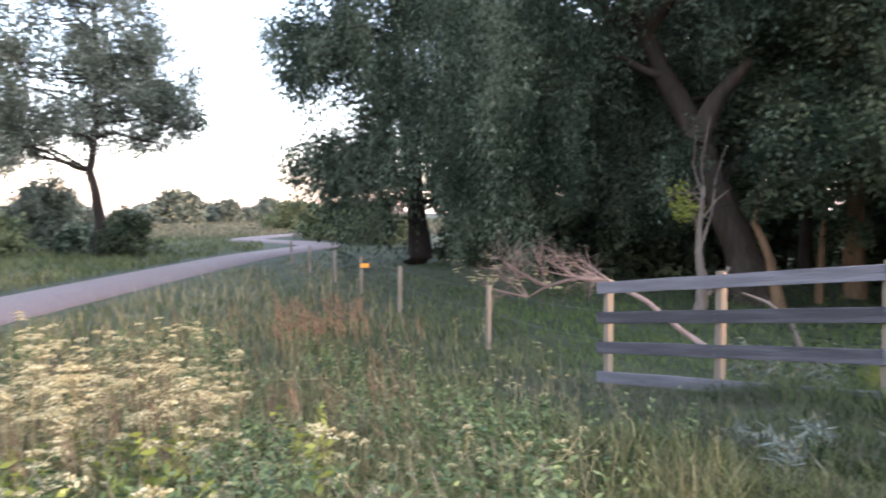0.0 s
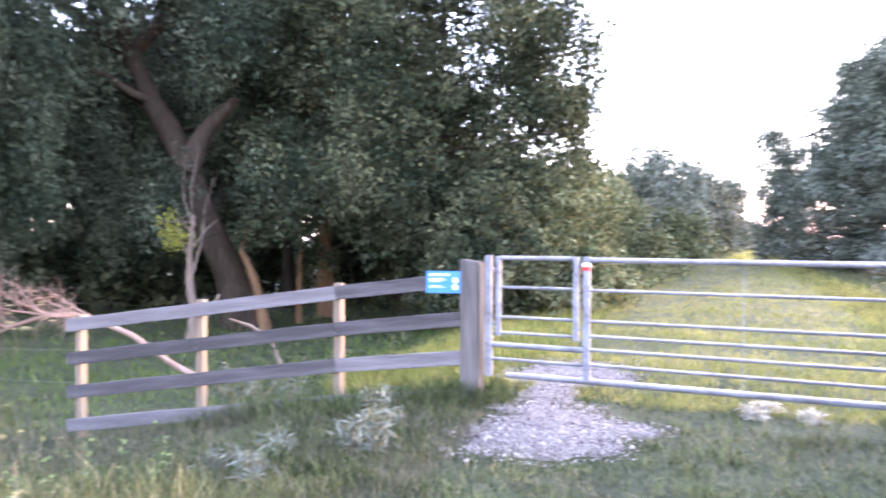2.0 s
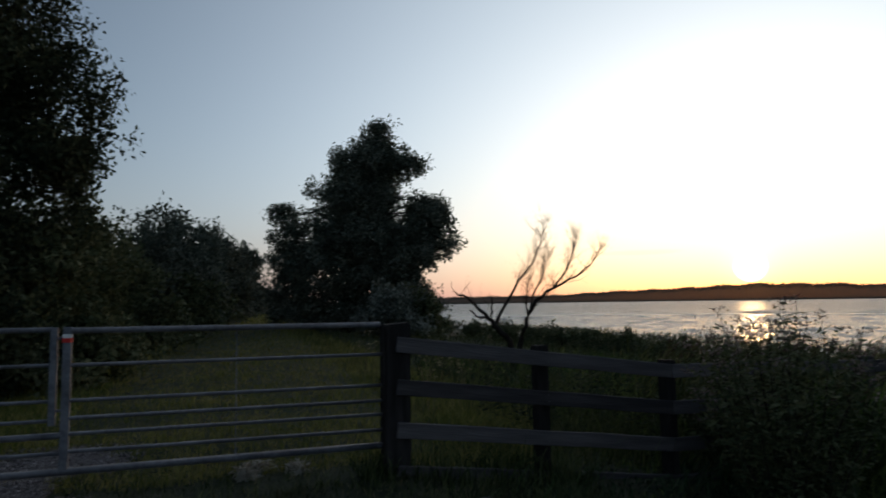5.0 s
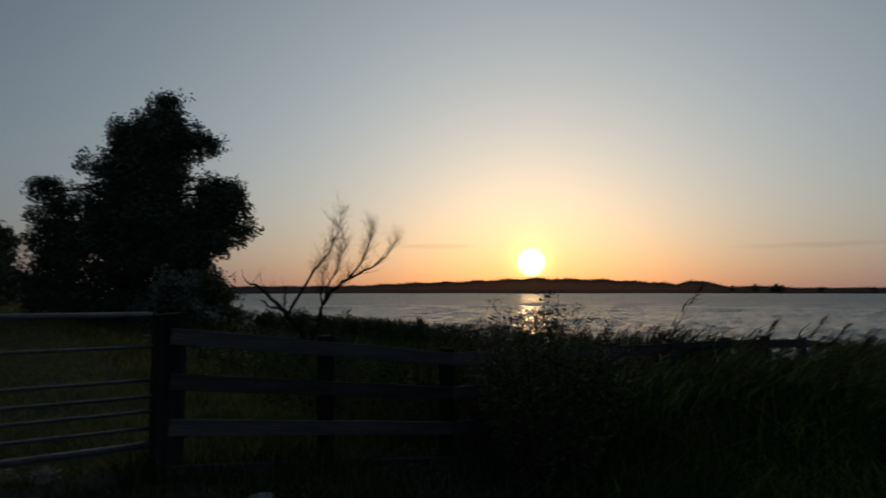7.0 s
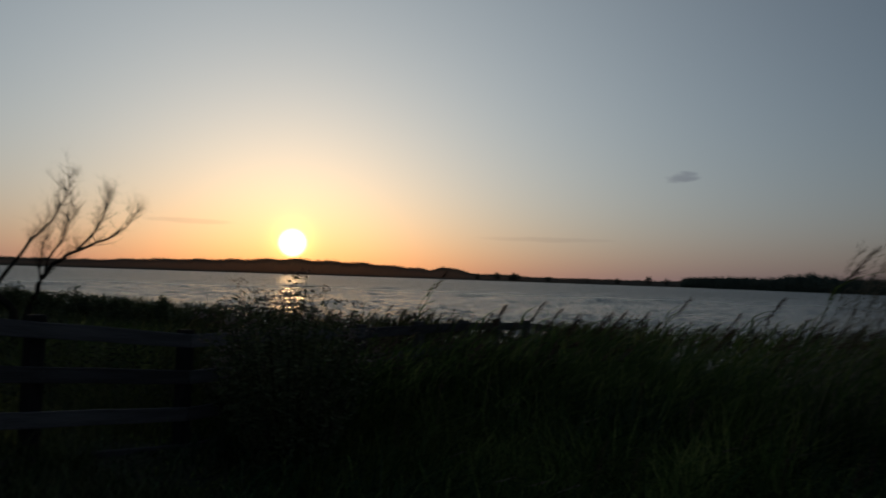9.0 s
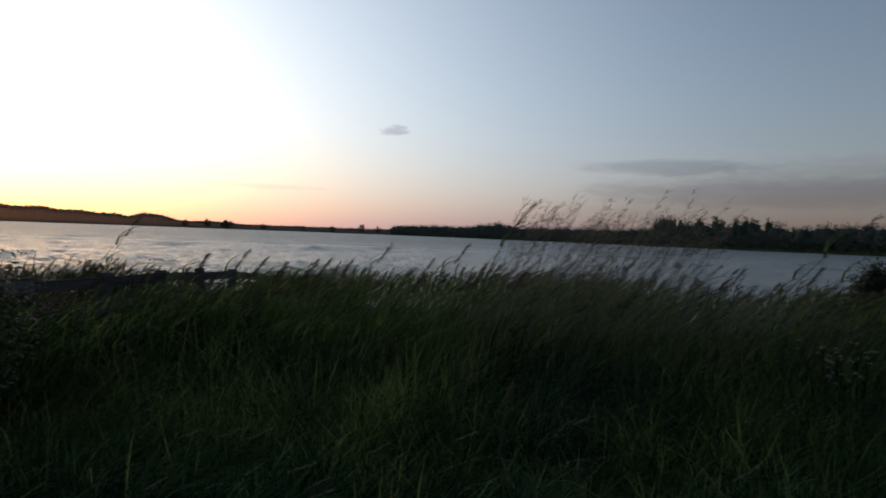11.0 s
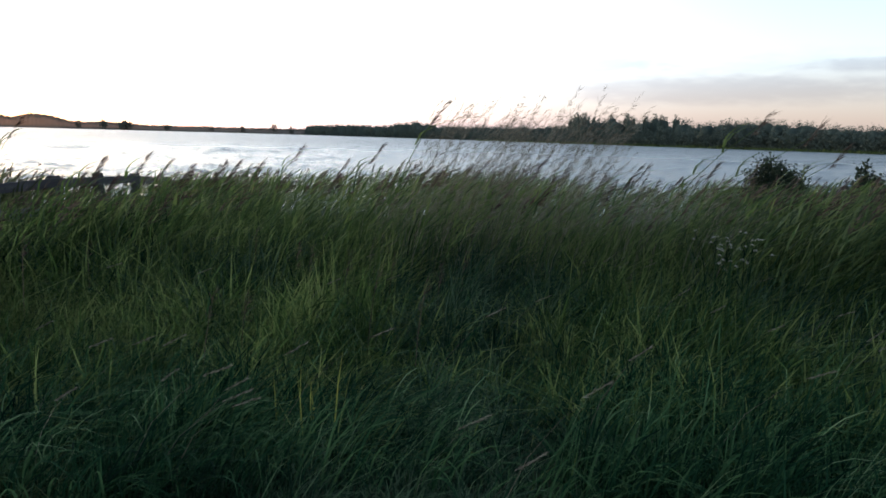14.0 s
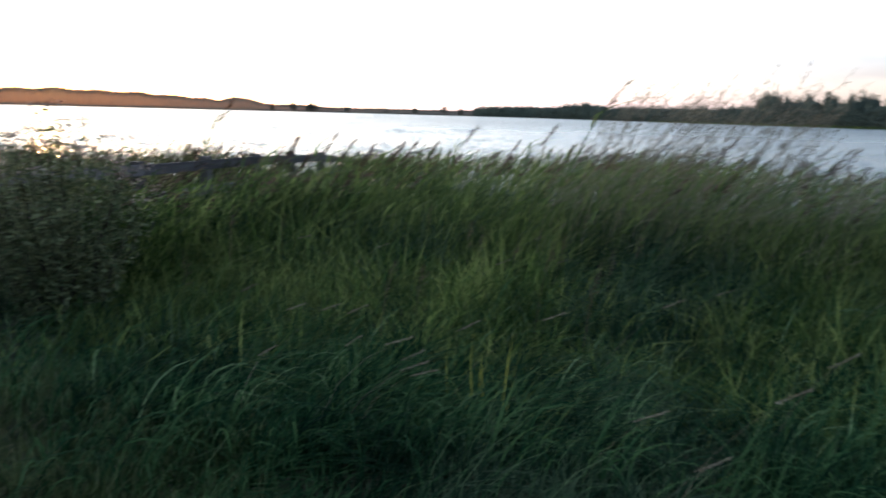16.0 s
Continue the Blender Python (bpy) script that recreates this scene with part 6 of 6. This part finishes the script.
lay("far_meadow", M_DULL, "pale ripe grass of the distant meadow", "grass", [(~on_road(x, y) & (rng.uniform(size=len(x)) < 0.75), q, rng.uniform(0.3, 0.75, len(x)), 0.0022 * r, wind_dirs(len(x), 0.3), rng.uniform(0.1, 0.6, len(x)), 1)])


def herb_leaves(n, az0, az1, r0, r1, test, hgt, size, name, label, mt, wide=0.45):
    """Leafy low plants: leaves up a short stem."""
    x, y, z, s, d, r = scatter(n, az0, az1, r0, r1)
    k = test(x, y, s, d, r)
    x, y, z = x[k], y[k], z[k]
    n, count = len(x), 9
    tallness = hgt * rng.uniform(0.4, 1.2, n)
    t = rng.uniform(0.1, 1, (n, count))
    c = np.stack((np.repeat(x[:, None], count, 1), np.repeat(y[:, None], count, 1), z[:, None] + t * tallness[:, None]), -1).reshape(-1, 3)
    al = rng.normal(size=c.shape) * (1, 1, 0.35) + (0, 0, 0.15)
    h = Heap()
    leaves(h, c, al, size * rng.uniform(0.5, 1.3, len(c)), size * wide)
    blades(h, np.stack((x, y, z), 1), tallness, np.full(n, 0.008), wind_dirs(n, 0.2), np.full(n, 0.1))
    tagged(new(name, h.mesh(name, mt)), label, "weeds", kind="stuff")


herb_leaves(9000, 14, 72, 2.0, 14, lambda x, y, s, d, r: (d < -2.2) & (rng.uniform(size=len(x)) < smooth(4.4, 1.8, s) * smooth(0.25, 0.6, patch(x, y, 1.6, 2.2))), 0.36, 0.068, "weeds", "leafy green weeds in the meadow", M_WEED)
herb_leaves(2300, -80, -40, 8.0, 40, lambda x, y, s, d, r: (d > 3.6) & (d < 20) & (s > 7.2) & (patch(x, y, 0.7, 2.9) > 0.45), 0.85, 0.085, "nettles", "tall dark nettles on the lakeside bank", M_ALDER)
q = scatter(26000, -82, -40, 7.5, 45)
x, y, z, s, d, r = q
lay("bank_grass", M_GRASS, "tall ripe grass on the bank beyond the lakeside fence", "grass", [((d > 2.6) & (d < 17) & (s > 6.9), q, rng.uniform(0.25, 0.8, len(x)) * (0.5 + 0.7 * patch(x, y, 0.8, 3.3)) * (0.55 + 0.45 * smooth(2.6, 5, d)), 0.0055 * (1 + 0.1 * r), wind_dirs(len(x), 0.5), rng.uniform(0.2, 0.9, len(x)), 2)])

herb_leaves(260, -33, 6, 9, 30, lambda x, y, s, d, r: (d < -3.0) & (s > 7.2), 0.6, 0.09, "undergrowth", "green undergrowth below the trees", M_ALDER)


def umbels(n, az0, az1, r0, r1, hgt0, hgt1, size, name, label, mt, test=None, stalk=None):
    """Branched stems with flat flower heads."""
    x, y, z, s, d, r = scatter(n, az0, az1, r0, r1)
    if test is not None:
        k = test(x, y, s, d, r)
        x, y, z, r = x[k], y[k], z[k], r[k]
    n = len(x)
    h = Heap()
    hgt = rng.uniform(hgt0, hgt1, n)
    stems = Heap()
    base = np.stack((x, y, z), 1)
    for i in range(n):
        tip = base[i] + (rng.normal() * 0.08, rng.normal() * 0.08, hgt[i])
        mid = base[i] * 0.5 + tip * 0.5
        tube(stems, (base[i], mid, tip), (0.006, 0.005, 0.003), 4, False)
        for _ in range(int(rng.integers(2, 5))):
            e = tip + rng.normal(size=3) * (0.10, 0.10, 0.05)
            tube(stems, (mid * 0.4 + tip * 0.6, e), (0.003, 0.002), 3, False)
            m = 40
            a, q = rng.uniform(0, 2 * np.pi, m), rng.uniform(0, 1, m) ** 0.5 * size * rng.uniform(0.7, 1.2)
            c = e + np.stack((np.cos(a) * q, np.sin(a) * q, 0.02 * (1 - (q / size) ** 2)), 1)
            leaves(h, c, rng.normal(size=(m, 3)) * (1, 1, 0.3), size * 0.38, size * 0.30)
    tagged(new(name, h.mesh(name, mt)), label, "flowers", kind="stuff")
    tagged(new("flower_stems", stems.mesh("flower_stems", stalk or M_STRAW)), "thin stems of the flowering weeds", "flowers", kind="stuff")


umbels(120, 42, 68, 5.2, 11.0, 0.4, 1.0, 0.062, "cream_flowers", "cream flower heads of withering meadow weeds", M_CREAM)
umbels(90, 14, 66, 3.0, 12, 0.2, 0.5, 0.028, "white_umbels", "scattered white umbel flowers in the meadow", M_CREAM, lambda x, y, s, d, r: (d < -2.4) & (s < 6))
umbels(14, 30, 66, 3.2, 6.5, 0.25, 0.6, 0.065, "cream_flowers", "broad cream umbels near the dike", M_CREAM)
herb_leaves(380, 34, 66, 3.0, 7.0, lambda x, y, s, d, r: patch(x, y, 2.1, 5.0) > 0.45, 0.4, 0.10, "weeds", "yellowing broad-leaved weeds near the dike", M_YELLOW)
herb_leaves(1100, 43, 68, 6.0, 11.5, lambda x, y, s, d, r: patch(x, y, 1.3, 3.3) > 0.3, 0.62, 0.06, "withered_leaves", "brown withered leaves below the cream flowers", M_STRAW)
umbels(44, -64, -47, 9, 20, 0.5, 0.85, 0.035, "white_umbels", "white umbels on the lakeside bank", M_CREAM, lambda x, y, s, d, r: (d > 2.8) & (s > 7))
umbels(26, 13, 24, 15, 24, 0.5, 0.95, 0.08, "white_umbels", "white umbels at the wood's edge", M_CREAM)
seed_heads(90, 31, 39, 10.5, 14.5, 0.4, 0.75, -20, -3, "dock_stalks", "rust-brown seeding dock and sorrel", M_RUST, 0.22, 26, 0.1, 0.3, 0.006)
seed_heads(300, 26, 70, 4.5, 14, 0.35, 0.8, -20, -3, "dock_stalks", "rust-brown stalks among the cream flowers", M_RUST, 0.25, 30, 0.1, 0.3, 0.006)

seed_heads(260, 10, 66, 2.6, 9, 0.3, 0.62, -20, -2.6, "meadow_seed_heads", "pale pinkish seeding grass in the meadow", M_SEED, 0.12, 12, 0.1, 0.5, 0.003)
herb_leaves(800, 4, 66, 2.4, 9, lambda x, y, s, d, r: (d < -2.6) & (patch(x, y, 2.6, 4.0) > 0.55) & (s < 4.6), 0.42, 0.05, "yellow_weeds", "yellow-green leafy weeds in the meadow", M_WEED)


def silver_plant(where, tall, wide, label, name="mugwort", leaf=None):
    t = thing(name, where, label, "plant", "grey-leaved plants by the fence")
    lv = Heap()
    for _ in range(9):
        a, q = rng.uniform(0, 6.28), rng.uniform(0.1, 1.0)
        tip = Vector((math.cos(a) * wide * q, math.sin(a) * wide * q, tall * rng.uniform(0.6, 1.0)))
        pts = limb_points((0, 0, 0), tip, 0.05, 4, 0.12)
        st = Heap()
        tube(st, pts, (0.006, 0.005, 0.004, 0.003, 0.002), 4, False)
        part("stem", st, M_STRAW, t)
        n = 22
        k = rng.integers(1, 5, n)
        c = np.array([tuple(pts[i]) for i in k]) + rng.normal(size=(n, 3)) * 0.03
        leaves(lv, c, rng.normal(size=(n, 3)) + (0, 0, -0.7), rng.uniform(0.06, 0.14, n), rng.uniform(0.014, 0.028, n))
    tagged(part("foliage", lv, leaf or M_SILVER, t), kind="stuff")
    return t


for k in range(3):
    silver_plant(on(7.0 + rng.normal() * 0.12, 0.05 + 0.26 * k + rng.normal() * 0.05), 0.085, 0.12, "bleached withered weed below the gate", "withered_weed", M_BLEACH)
for sgn, dd, tall, wide in ((4.62, -2.58, 0.52, 0.26), (4.75, -2.86, 0.30, 0.2), (4.48, -3.36, 0.26, 0.2), (3.8, -3.1, 0.26, 0.2), (4.1, -3.7, 0.2, 0.2), (6.75, -5.5, 0.5, 0.38), (6.7, -5.85, 0.6, 0.4), (6.95, -5.2, 0.4, 0.35)):
    silver_plant(on(sgn, dd), tall, wide, "silver-grey mugwort plant beside the plank fence")


def bush_of_flowers(az, r, tall, wide, label):
    """A dense herb bush with pale tops."""
    t = thing("hemp_agrimony", stand(az, r), label, "plant")
    lv = Heap()
    for _ in range(60):
        a, q = rng.uniform(0, 6.28), rng.uniform(0, 1) ** 0.5
        tip = Vector((math.cos(a) * wide * q, math.sin(a) * wide * q, tall * rng.uniform(0.7, 1.0) * (1 - 0.25 * q)))
        pts = limb_points((tip.x * 0.3, tip.y * 0.3, 0), tip, 0.0, 4, 0.08)
        st = Heap()
        tube(st, pts, (0.007, 0.006, 0.005, 0.004, 0.003), 4, False)
        part("stem", st, M_BARK, t)
        n = 150
        c = np.array([tuple(pts[0].lerp(pts[4], u)) for u in rng.uniform(0.1, 0.95, n)]) + rng.normal(size=(n, 3)) * 0.05
        leaves(lv, c, rng.normal(size=(n, 3)) * (1, 1, 0.5) + (0, 0, -0.2), rng.uniform(0.05, 0.095, n), rng.uniform(0.018, 0.03, n))
        m = 22
        fl = Heap()
        leaves(fl, np.array(tuple(pts[4])) + rng.normal(size=(m, 3)) * (0.05, 0.05, 0.02), rng.normal(size=(m, 3)) + (0, 0, 0.6), 0.026, 0.022)
        tagged(part("flower_head", fl, M_BLOOM, t, "dusty pink flower head"), kind="stuff")
    tagged(part("foliage", lv, M_SHRUB, t), kind="stuff")


bush_of_flowers(-84.8, 6.9, 2.2, 0.95, "dark leafy hemp agrimony bush with pale flower tops by the fence")
bush_of_flowers(-81.5, 8.4, 1.2, 0.55, "dark leafy hemp agrimony bush with pale flower tops by the fence")
shrub(-156.2, 16, 1.35, 2.0, M_ALDER, "dark green shrub at the reed bed's edge", tufts=110, size=0.05, count=44)
shrub(-163, 15, 0.9, 1.95, M_ALDER, "dark green shrub at the reed bed's edge", tufts=44, size=0.07)
umbels(12, -155.0, -151.4, 7.2, 8.2, 0.92, 1.05, 0.022, "white_flowers", "small white flower clusters in the long grass", M_BLEACH, stalk=M_LONG)
seed_heads(16, -135, -92, 5, 9, 0.75, 1.05, 2, 12, "dock_stalks", "dark brown dock spikes standing in the grass", M_PLUME, 0.25, 30, 0.05, 0.25, 0.005)
q = scatter(9, -121.5, -115.5, 3.7, 4.3)
lay("yellow_blades", M_YELLOW, "few yellow-green upright blades in the long grass", "grass", [(q[4] > 1, q, rng.uniform(0.5, 0.8, 9), np.full(9, 0.011), wind_dirs(9, 0.3, 0.6), rng.uniform(0.1, 0.6, 9), 3)])


def grass_tufts():
    """Dense tufts at the feet of the gate posts and along the plank fence."""
    h = Heap()
    for s, d, k, tall in ((6.32, -2.22, 300, 0.34), (6.36, -2.75, 300, 0.36), (6.25, -3.1, 260, 0.34), (6.15, -3.5, 260, 0.34), (6.05, -3.9, 240, 0.32), (5.95, -4.3, 240, 0.30), (5.85, -4.75, 260, 0.36), (5.75, -5.2, 220, 0.34), (5.7, -4.2, 220, 0.36), (5.72, -3.6, 240, 0.38), (5.5, -5.5, 160, 0.28), (6.36, 1.8, 160, 0.16), (6.3, 2.5, 160, 0.18), (6.3, 3.2, 260, 0.34), (6.42, 1.3, 140, 0.18)):
        c = at(s, d)
        q = rng.normal(size=(k, 2)) * 0.13
        x, y = c.x + q[:, 0], c.y + q[:, 1]
        out = q / 0.13 * 0.35 + rng.normal(size=(k, 2)) * 0.3
        blades(h, np.stack((x, y, lift(x, y) - 0.02), 1), tall * rng.uniform(0.5, 1.2, k), np.full(k, 0.008), out, rng.uniform(0.3, 1.0, k), None, None, 3)
    tagged(new("grass_tufts", h.mesh("grass_tufts", M_TROD)), "dark grass tufts at the feet of the gate posts", "grass", kind="stuff")


grass_tufts()


def tussocks(n, s0, s1, d0, d1, tall, name, label, mt):
    """Low tussocks of bowed blades scattered over trodden ground."""
    h = Heap()
    made = 0
    while made < n:
        s, d = rng.uniform(s0, s1), rng.uniform(d0, d1)
        if in_gravel(s, d, 1.15):
            continue
        made += 1
        c, k = at(s, d), int(rng.integers(18, 60))
        wide = rng.uniform(0.04, 0.11)
        q = rng.normal(size=(k, 2)) * wide
        x, y = c.x + q[:, 0], c.y + q[:, 1]
        arching(h, np.stack((x, y, lift(x, y) - 0.01), 1), tall * rng.uniform(0.5, 1.3, k), np.full(k, 0.006), q / wide * 0.5 + rng.normal(size=(k, 2)) * 0.4, rng.uniform(0.5, 1.1, k), 4)
    tagged(new(name, h.mesh(name, mt)), label, "grass", kind="stuff")


tussocks(210, 1.8, 6.4, -2.6, 4.6, 0.13, "green_tussocks", "small green tussocks on the trodden ground", M_GRASS)
tussocks(120, 1.8, 6.4, -2.6, 4.2, 0.11, "withered_tussocks", "withered grey-brown tussocks on the trodden ground", M_DULL)
for az, r, tall in ((-58.5, 52, 1.5), (-61.0, 45, 1.35), (-63.5, 40, 1.5), (-66.0, 36, 1.25), (-68.5, 33, 1.45), (-71.0, 30, 1.3), (-74.0, 28, 1.4), (-77.5, 25, 1.2)):
    shrub(az, r, 1.3, tall, M_SHRUB, "low olive-green scrub along the lake shore", "shrub", tufts=26, size=0.06)

# trodden grass round the standpoint
q = scatter(22000, -180, 180, 0.25, 11)
x, y, z, s, d, r = q
az = np.degrees(np.arctan2(-x, y))
keep = (r < 2.5) | (az > 70) | (az < -100)
keep &= (d < 2.2) & (d > -9) | (r < 2.5) & (d < 1.6)
lay("trodden_grass", M_TROD, "short trodden grass where the path crosses the dike", "grass", [(keep, q, rng.uniform(0.03, 0.12, len(x)) * (1 + 0.6 * smooth(2, 6, r)), 0.0055 * (1 + 0.16 * r), wind_dirs(len(x), 0.3), rng.uniform(0.2, 1.0, len(x)), 2)])
